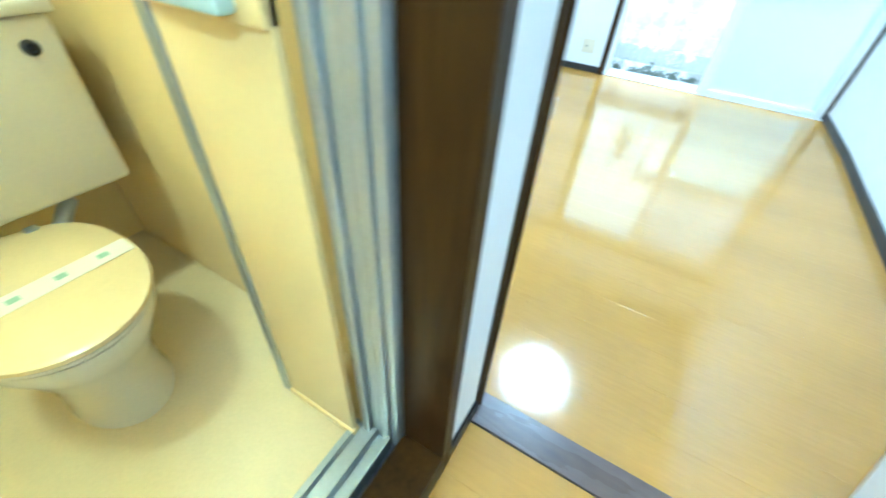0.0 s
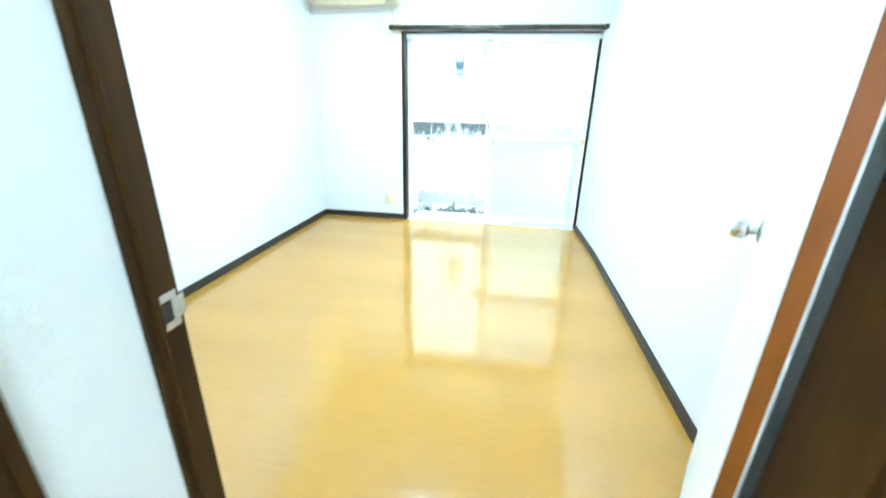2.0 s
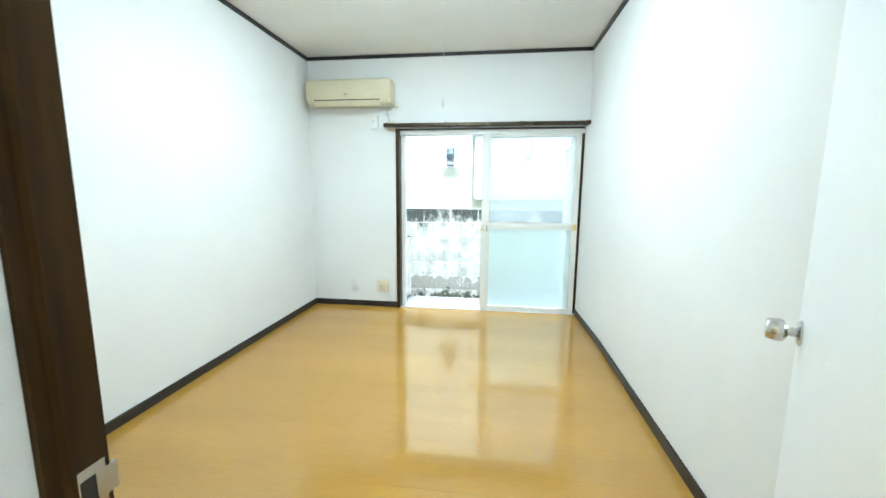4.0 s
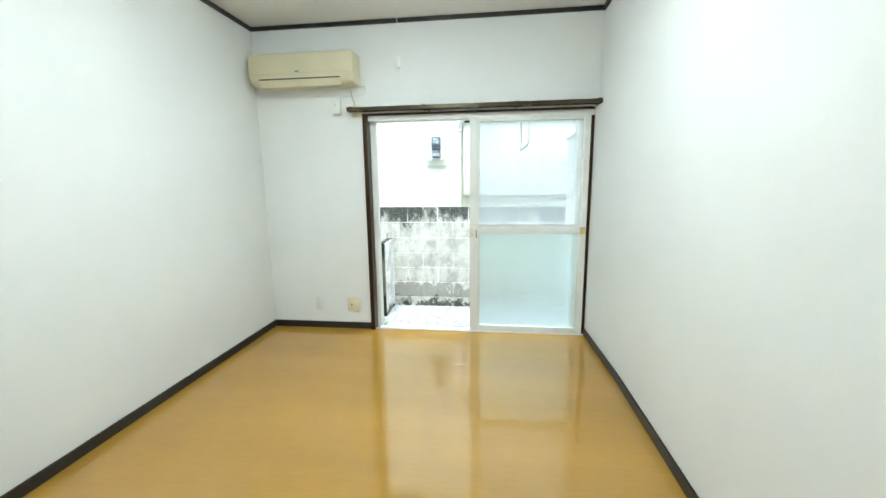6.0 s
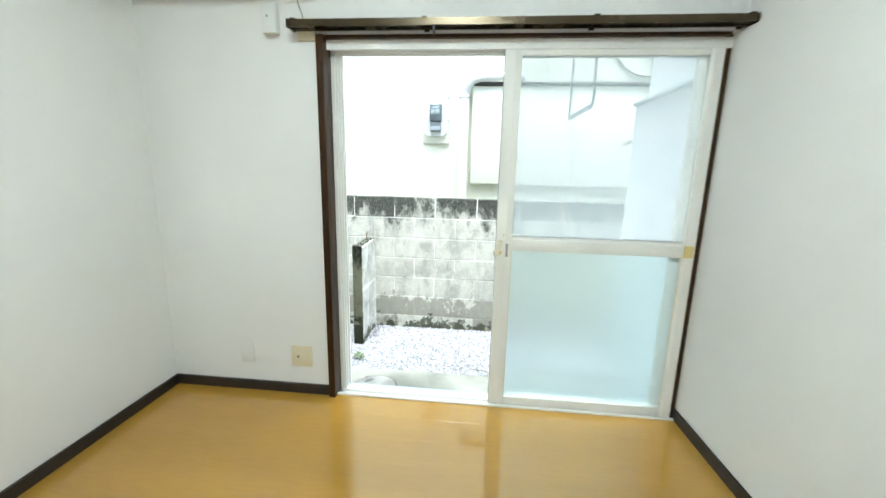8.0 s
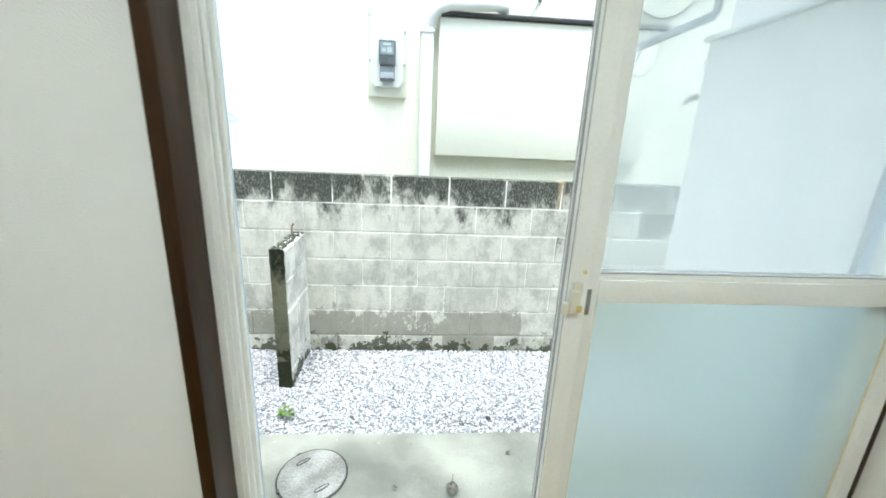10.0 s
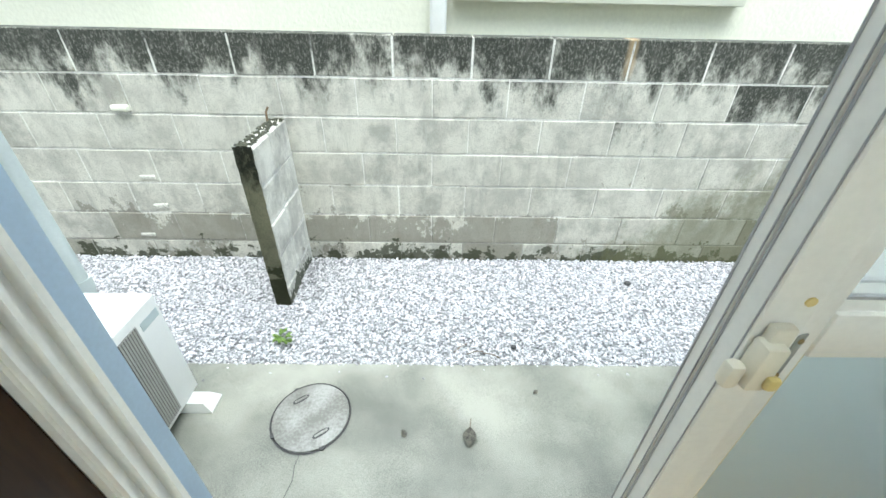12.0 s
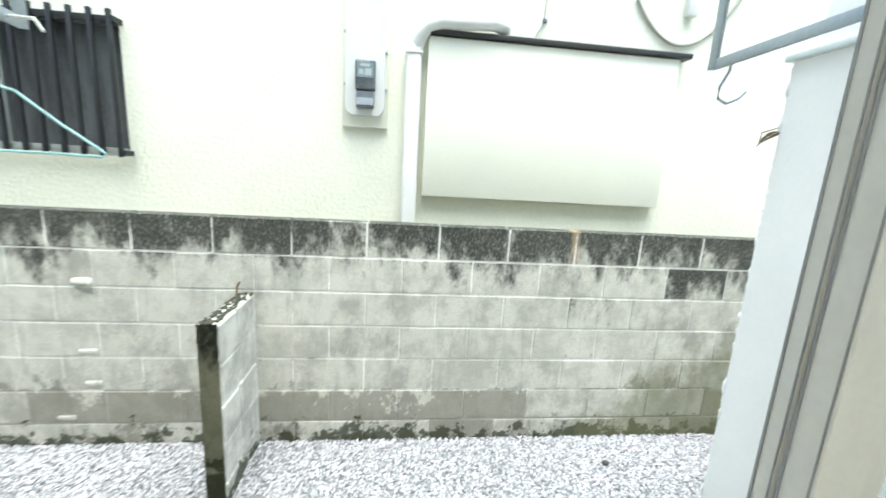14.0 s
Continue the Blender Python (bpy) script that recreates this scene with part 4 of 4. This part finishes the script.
part("pipe", rod(bmesh.new(), (0.05, 0.97, G), (0.05, 0.97, 4.5), 0.030, 20), M_PIPE_GREY, dp)
for zz in (0.1, 0.75, 1.6):
    part("collar", rod(bmesh.new(), (0.05, 0.97, zz), (0.05, 0.97, zz + 0.05), 0.035, 20), M_PIPE_GREY, dp)


def leaf_mesh(length, width, curl, seg=8):
    bm = bmesh.new()
    rows = []
    for i in range(seg + 1):
        t = i / seg
        w = width * math.sin(math.pi * min(1, t * 0.97 + 0.02)) ** 0.8
        rows.append([bm.verts.new((x * w, length * (t - 0.5), curl * (abs(x) ** 2) * 1.4 + 0.3 * curl * math.sin(5 * t))) for x in (-0.5, -0.25, 0, 0.25, 0.5)])
    for a, b in zip(rows, rows[1:]):
        for k in range(4):
            bm.faces.new((a[k], a[k + 1], b[k + 1], b[k]))
    ext = bmesh.ops.solidify(bm, geom=bm.faces[:], thickness=0.0006)
    return bm


dl = thing("dry_leaf", (1.567, 0.664, G + 0.004), "curled dry grey-brown leaf on the concrete", "leaf")
part("blade", placed(leaf_mesh(0.085, 0.055, 0.022), Matrix.Translation((1.567, 0.664, G + 0.008)) @ Matrix.Rotation(radians(-8), 4, "Z")), M_DRY, dl)
part("stalk", tube([(1.571, 0.704, G + 0.010), (1.575, 0.724, G + 0.014), (1.577, 0.742, G + 0.012)], 0.0014, 6), M_TWIG, dl)
for x, y, s, r in ((1.06, 0.40, 0.045, 40), (1.88, 0.88, 0.03, 120), (1.30, 0.68, 0.035, 200)):
    single("leaf_scrap", placed(leaf_mesh(s, s * 0.7, 0.004), Matrix.Translation((x, y, G + 0.005)) @ Matrix.Rotation(radians(r), 4, "Z")), M_DRY, "scrap of a dead leaf on the concrete", "leaf")
weed = thing("weed", (0.650, 1.18, G), "small green weed in the gravel", "weed")
for k in range(22):
    a, rr = 6.2832 * random.random(), 0.012 + 0.045 * random.random()
    part("leaf", placed(leaf_mesh(0.034, 0.017, 0.004, 5), Matrix.Translation((0.650 + rr * math.cos(a), 1.18 + 0.8 * rr * math.sin(a), G + 0.018 + 0.022 * random.random())) @ Matrix.Rotation(a - 1.57, 4, "Z") @ Matrix.Rotation(radians(random.uniform(-25, 35)), 4, "X")), M_LEAF, weed)
bm = bmesh.new()
for k in range(7):
    a = 0.9 * k
    rod(bm, (0.650, 1.18, G - 0.005), (0.650 + 0.035 * math.cos(a), 1.18 + 0.028 * math.sin(a), G + 0.022), 0.0013, 5)
part("stem", bm, M_LEAF, weed)
for x, y, s in ((2.61, 1.665, 0.020), (0.50, 1.60, 0.014), (1.82, 1.14, 0.014)):
    bm = bmesh.new()
    bmesh.ops.create_icosphere(bm, subdivisions=2, radius=s, matrix=Matrix.Translation((x, y, G + 0.012)) @ Matrix.Diagonal((1.1, 0.9, 0.75, 1)))
    for v in bm.verts:
        v.co += 0.18 * s * noise.noise_vector(v.co * 60)
    single("dark_pebble", bm, M_STONE_DARK, "dark rounded pebble lying on the gravel", "pebble", group="dark pebbles")
for x, y, a in ((1.62, 1.10, 15), (1.70, 1.085, -20), (1.55, 1.13, 40)):
    single("twig", tube([(x - 0.04 * math.cos(radians(a)), y - 0.04 * math.sin(radians(a)), G + 0.012), (x, y + 0.006, G + 0.016), (x + 0.045 * math.cos(radians(a)), y + 0.045 * math.sin(radians(a)), G + 0.012)], 0.0022, 6), M_TWIG, "thin dry twig on the gravel", "twig")

# ---- neighbour's house ----
NY = 2.43
house = thing("neighbour_house", (1.0, NY, G), "cream stuccoed neighbouring house behind the block wall", "house")
for wall_part in ((-9.0, 9.0, -1.0, 1.185), (-9.0, -1.62, 1.185, 1.96), (-0.275, 9.0, 1.185, 1.96), (-9.0, 9.0, 1.96, 4.2)):
    part("wall", boxes((wall_part[0], wall_part[1], NY, NY + 0.2, wall_part[2], wall_part[3])), M_STUCCO, house, "rough cream stucco", False)
part("roof", extrude_profile([(NY - 0.15, 4.28), (NY - 0.15, 4.2), (NY + 3.5, 4.2), (NY + 3.5, 5.4)], "X", -9.3, 9.3), M_FLASH, house, smooth=False)
part("box_out", soft_box(1.505, 3.150, 2.36, NY, 1.045, 2.010, 0.006), M_STUCCO_SMOOTH, house, "smooth cream projecting panel")
part("flashing", soft_box(1.485, 3.215, 2.335, NY - 0.002, 2.015, 2.045, 0.004), M_FLASH, house, "dark flashing strip")
gw = part("window", boxes((-1.62, -0.265, NY + 0.10, NY + 0.12, 1.185, 1.98)), M_WINDOW_DARK, house, "dark window behind a bar grille", False)
for z0, z1 in ((1.185, 1.225), (1.94, 1.98)):
    part("sill", boxes((-1.62, -0.265, NY + 0.03, NY + 0.10, z0, z1)), M_GREY_ALU, gw, smooth=False)
part("centre_stile", boxes((-1.005, -0.965, NY + 0.06, NY + 0.10, 1.225, 1.94)), M_GREY_ALU, gw, smooth=False)
grille = thing("window_grille", (-0.94, NY, 1.18), "dark bronze bar grille in front of the window", "grille")
for z in (1.215, 1.935):
    part("cross_bar", soft_box(-1.63, -0.255, NY - 0.06, NY - 0.048, z - 0.018, z + 0.018, 0.002), M_GREY_ALU if z < 1.5 else M_BARS, grille)
for k in range(14):
    x = -1.60 + 1.32 * k / 13
    part("bar", soft_box(x - 0.012, x + 0.012, NY - 0.082, NY - 0.061, 1.18, 1.985, 0.003), M_BARS, grille)
for x in (-1.63, -0.265):
    for za in (1.19, 1.92):
        part("bracket", boxes((x, x + 0.012, NY - 0.08, NY + 0.002, za, za + 0.03)), M_BARS, grille, smooth=False)

mb = thing("electric_meter", (1.15, NY, 1.46), "grey electricity meter on a cream wall board", "electric meter")
part("board", soft_box(0.991, 1.268, NY - 0.03, NY - 0.001, 1.452, 2.6, 0.004), M_STUCCO_SMOOTH, mb, "cream mounting board")
bm = extrude_profile([(1.011, 1.58), (1.021, 1.545), (1.051, 1.52), (1.211, 1.52), (1.238, 1.545), (1.248, 1.58), (1.248, 2.6), (1.011, 2.6)], "Y", NY - 0.062, NY - 0.031)
part("raceway", bm, M_PIPE, mb, "pale raceway cover", False)
body = part("meter_body", soft_box(1.074, 1.194, NY - 0.125, NY - 0.062, 1.66, 1.83, 0.012, 3), M_METER, mb)
part("dial_glass", soft_box(1.082, 1.186, NY - 0.150, NY - 0.124, 1.725, 1.822, 0.014, 3), M_METER_GLASS, body)
part("dial", boxes((1.091, 1.177, NY - 0.1275, NY - 0.1245, 1.735, 1.812)), M_METER_LIGHT, body, smooth=False)
for xa, xb, za, zb in ((1.106, 1.162, 1.788, 1.803), (1.098, 1.126, 1.745, 1.772), (1.134, 1.171, 1.742, 1.778)):
    part("counter", boxes((xa, xb, NY - 0.1295, NY - 0.1274, za, zb)), M_DARK if xa > 1.15 else M_SWITCH, body, smooth=False)
part("terminal_cover", soft_box(1.082, 1.186, NY - 0.118, NY - 0.062, 1.560, 1.655, 0.006), M_METER, mb)
part("terminal_plate", soft_box(1.084, 1.184, NY - 0.121, NY - 0.117, 1.575, 1.615, 0.001, 1), M_METER_LIGHT, mb)
for x, z in ((1.008, 1.70), (1.253, 1.68), (1.253, 1.90), (1.008, 2.0)):
    part("clip", soft_box(x - 0.010, x + 0.010, NY - 0.045, NY - 0.03, z - 0.008, z + 0.008, 0.002), M_METER_LIGHT, mb)

dpn = thing("downpipe", (1.44, NY, G), "white downpipe on the neighbouring house", "downpipe")
part("pipe", soft_box(1.372, 1.468, NY - 0.085, NY - 0.004, G, 1.96, 0.02, 3), M_PIPE, dpn)
part("elbow", tube([(1.435, NY - 0.045, 1.94), (1.45, NY - 0.06, 2.00), (1.50, NY - 0.085, 2.06), (1.58, NY - 0.095, 2.085), (1.72, NY - 0.095, 2.09), (1.90, NY - 0.095, 2.10), (1.96, NY - 0.06, 2.10), (1.98, NY, 2.10)], 0.042, 16), M_PIPE, dpn)
part("collar", soft_box(1.365, 1.475, NY - 0.092, NY - 0.003, 1.90, 1.915, 0.003), M_PIPE, dpn)
cb = thing("wall_cable", (2.2, NY, 2.0), "thin grey cable looping down the stucco wall", "cable")
part("cable", tube([(2.235, NY - 0.008, 3.2), (2.235, NY - 0.008, 2.35), (2.23, NY - 0.008, 2.16), (2.17, NY - 0.008, 2.06), (2.08, NY - 0.008, 2.03)], 0.004, 6), M_CABLE, cb)
part("clip", soft_box(2.222, 2.248, NY - 0.016, NY - 0.001, 2.165, 2.19, 0.003), M_METER, cb)
cb2 = thing("looped_cable", (3.1, NY, 2.0), "thick grey cable hanging in a loop on the stucco wall", "cable")
part("cable", tube([(2.83 + 0.72 * t, NY - 0.012, 2.114 + 1.15 * (t - 0.46) ** 2) for t in [k / 16 for k in range(17)]], 0.010, 8), M_CABLE, cb2)
part("junction_box", soft_box(3.165, 3.235, NY - 0.05, NY - 0.002, 2.285, 2.45, 0.006), M_PIPE, cb2)

# white partition board beside the window, with its ledge
wing = thing("side_screen_wall", (2.66, 0.6, G), "white rough outer screen wall at the window's side", "wall", kind="structure")
part("board", boxes((2.640, 2.745, 0.225, 1.04, G - 0.1, 1.63), (2.70, 2.745, 0.225, 1.02, 1.63, 3.6)), M_WING, wing, smooth=False)
part("ledge", soft_box(2.62, 2.70, 0.225, 1.06, 1.63, 1.652, 0.004), M_PIPE_GREY, wing)
bm = bmesh.new()
for k in range(36):
    z = -0.4 + 2.0 * k / 35
    bmesh.ops.create_icosphere(bm, subdivisions=1, radius=random.uniform(0.006, 0.014), matrix=Matrix.Translation((2.642 + 0.01 * random.random(), 1.04 + random.uniform(-0.004, 0.004), z)) @ Matrix.Diagonal((1, 0.7, random.uniform(1.5, 3.5), 1)))
part("rough_edge", bm, M_WING, wing)
nest = thing("dry_twigs", (2.62, 1.03, 1.4), "tuft of dry twigs caught on the screen wall's edge", "twigs")
for k in range(9):
    part("twig", tube([(2.668, 1.04, 1.40 + 0.004 * k), (2.63 - 0.004 * k, 1.04 + 0.003 * k, 1.405 - 0.006 * (k % 4)), (2.585 - 0.006 * (k % 5), 1.035, 1.395 - 0.010 * (k % 5))], 0.0022, 5), M_TWIG, nest)
part("clip", soft_box(2.645, 2.668, 0.975, 0.995, 1.335, 1.352, 0.003), M_METER, nest)


# laundry brackets with hooks on the outer wall
def flat_bar(a, b, w=0.026, t=0.010):
    """A flat steel bar from a to b."""
    a, b = Vector(a), Vector(b)
    m = Matrix.Translation(a) @ (b - a).to_track_quat("Z", "Y").to_matrix().to_4x4()
    return placed(soft_box(-t / 2, t / 2, -w / 2, w / 2, 0.0, (b - a).length, 0.002), m)


def laundry_bracket(tip, inner_end, hook):
    """A hanging pole holder: two drop bars joined at the bottom, carried by an arm high on the outer wall."""
    top = 2.95
    b = thing("laundry_bracket", (tip[0], 0.2, top), "galvanised laundry bracket hanging from the outer wall", "bracket", "laundry brackets")
    part("arm", flat_bar(tip, inner_end), M_BRACKET, b)
    part("drop_bar", flat_bar((tip[0], tip[1], tip[2] - 0.01), (tip[0], tip[1], top)), M_BRACKET, b)
    part("drop_bar", flat_bar(inner_end, (inner_end[0], inner_end[1], top)), M_BRACKET, b)
    part("top_arm", flat_bar((tip[0], tip[1] + 0.01, top), (tip[0], 0.198, top)), M_BRACKET, b)
    part("wall_plate", soft_box(tip[0] - 0.03, tip[0] + 0.03, 0.197, 0.206, top - 0.05, top + 0.05, 0.002), M_BRACKET, b)
    if hook:
        hx0, hy0, hz0 = tip[0] + 0.022, tip[1] - 0.035, tip[2] - 0.005
        part("hook", tube([(hx0, hy0, hz0 + 0.02), (hx0 - 0.002, hy0, hz0 - 0.015), (hx0 - 0.022, hy0, hz0 - 0.055), (hx0 - 0.020, hy0, hz0 - 0.082), (hx0 + 0.005, hy0, hz0 - 0.092), (hx0 + 0.035, hy0, hz0 - 0.078), (hx0 + 0.052, hy0, hz0 - 0.060)], 0.0035, 8), M_BRACKET, b, "bent steel hook")
    return b


laundry_bracket((2.156, 0.786, 1.518), (2.195, 0.40, 1.540), True)
laundry_bracket((0.545, 0.786, 1.470), (0.570, 0.40, 1.490), False)
hang = thing("wire_hanger", (0.513, 0.75, 1.2), "mint wire clothes hanger hanging outside", "hanger")
hx, hy, hz = 0.515, 0.75, 1.203
part("wire", tube([(hx, hy, hz + 0.13), (hx + 0.03, hy, hz + 0.122), (hx + 0.11, hy, hz + 0.060), (hx + 0.185, hy, hz + 0.010), (hx + 0.197, hy, hz + 0.0), (hx + 0.185, hy, hz - 0.006), (hx + 0.10, hy, hz - 0.004), (hx - 0.10, hy, hz - 0.004), (hx - 0.20, hy, hz), (hx - 0.205, hy, hz + 0.012), (hx - 0.12, hy, hz + 0.06), (hx - 0.02, hy, hz + 0.125), (hx, hy, hz + 0.13)], 0.0032, 8), M_HANGER, hang)
part("hook", tube([(hx, hy, hz + 0.13), (hx + 0.002, hy, hz + 0.19), (hx - 0.015, hy, hz + 0.21), (hx - 0.02, hy, hz + 0.25), (hx + 0.03, hy, hz + 0.268), (hx + 0.085, hy, hz + 0.268), (hx + 0.10, hy, hz + 0.245)], 0.004, 8), M_PIPE, hang)

# ---- masonry and planks, piece by piece ----
WT, WY0, WY1 = 0.915, 1.93, 2.03
bwall = structure("block_wall", boxes((-3.0, 4.6, WY0 + 0.003, WY1 - 0.004, -0.60, WT - 0.012)), M_MORTAR, "weathered grey concrete block wall, black with mould along the top", "block wall")
cope_me = bevelled_mesh("block", 0.3925, 0.10, 0.1920, 0.004, M_BLOCK)
block_me = bevelled_mesh("block", 0.3960, 0.10, 0.1920, 0.004, M_BLOCK)
for row in range(7):
    z = WT - 0.1 - 0.2 * row
    off = -0.005 + (0.2 if row % 2 else 0.0)
    for k in range(-7, 11):
        x = off + 0.4 * k + 0.2
        piece("block", block_me if row else cope_me, bwall, (x, WY0 + 0.05 + random.uniform(-0.0015, 0.0015), z), Matrix.Rotation(random.uniform(-0.004, 0.004), 4, "Y"))
# short fin wall standing out from the block wall
FX = 0.562
fin = structure("fin_wall", boxes((FX - 0.036, FX + 0.036, 1.48, WY0 + 0.004, -0.6, 0.49)), M_MORTAR, "short mossy block fin standing out from the wall", "block wall")
fin_me = bevelled_mesh("fin_block", 0.084, 0.232, 0.190, 0.007, M_FIN)
end_me = bevelled_mesh("fin_end_block", 0.084, 0.206, 0.190, 0.012, M_FIN)
for row in range(5):
    z = 0.41 - 0.2 * row
    for k in range(2):
        piece("block", end_me if k == 0 else fin_me, fin, (FX + random.uniform(-0.003, 0.003), (1.572, 1.795)[k] + (0.008 if row % 2 else -0.006), z))
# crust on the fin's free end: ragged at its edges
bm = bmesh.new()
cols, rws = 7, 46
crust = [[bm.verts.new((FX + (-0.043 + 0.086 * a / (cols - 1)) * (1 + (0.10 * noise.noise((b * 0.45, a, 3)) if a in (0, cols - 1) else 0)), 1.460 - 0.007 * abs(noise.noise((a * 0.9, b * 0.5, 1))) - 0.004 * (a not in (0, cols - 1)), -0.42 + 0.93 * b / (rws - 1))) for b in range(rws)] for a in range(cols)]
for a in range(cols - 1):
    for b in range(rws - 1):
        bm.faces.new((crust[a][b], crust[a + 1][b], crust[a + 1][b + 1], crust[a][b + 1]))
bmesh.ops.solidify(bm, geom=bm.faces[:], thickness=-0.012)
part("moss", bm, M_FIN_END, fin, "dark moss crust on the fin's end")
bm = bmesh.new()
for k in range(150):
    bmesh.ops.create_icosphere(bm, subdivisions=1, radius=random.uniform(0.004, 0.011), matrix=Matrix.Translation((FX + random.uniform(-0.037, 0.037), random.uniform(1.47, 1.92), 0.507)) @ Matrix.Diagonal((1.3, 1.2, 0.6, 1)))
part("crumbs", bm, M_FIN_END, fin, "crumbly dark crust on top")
single("wall_tie", tube([(FX - 0.03, 1.86, 0.50), (FX - 0.032, 1.87, 0.55), (FX - 0.02, 1.88, 0.575)], 0.006, 8), M_TWIG, "rusty wire stub on top of the fin", "wire")
for x, z in ((-0.253, 0.546), (-0.27, 0.149), (-0.261, -0.038), (-0.418, -0.248)):
    bm = soft_box(x - 0.045, x + 0.045, WY0 - 0.028 if z > 0.5 else WY0 - 0.006, WY0 + 0.006, z - 0.014, z + 0.014, 0.006, 2)
    for v in bm.verts:
        v.co += 0.006 * noise.noise_vector(v.co * 30)
    single("mortar_lump", bm, M_STUCCO_SMOOTH if z > 0.5 else M_FIN, "pale lump of mortar on the block wall", "mortar", group="mortar lumps")

plank_me = {}
for owner, x0, x1, y0, y1 in ((floor, 0.0, W, P1 + 0.004, 0.0), (hall_floor, D0, 2.83, -5.2, P0 - 0.004)):
    pw, pl = 0.1515, 0.909
    rows = int((y1 - y0) / pw) + 1
    for r in range(rows):
        ya, yb = max(y0, y1 - (r + 1) * pw), y1 - r * pw
        if yb - ya < 0.01:
            continue
        x = x0 - (0.303 * (r * 2 % 3) + 0.12)
        while x < x1:
            a, b = max(x0, x), min(x1, x + pl)
            x += pl
            if b - a < 0.02:
                continue
            key = (round(b - a, 3), round(yb - ya, 3))
            if key not in plank_me:
                plank_me[key] = bevelled_mesh("plank", b - a - 0.0001, yb - ya - 0.0002, 0.012, 0.0002, M_FLOOR)
            piece("plank", plank_me[key], owner, ((a + b) / 2, (ya + yb) / 2, -0.006))
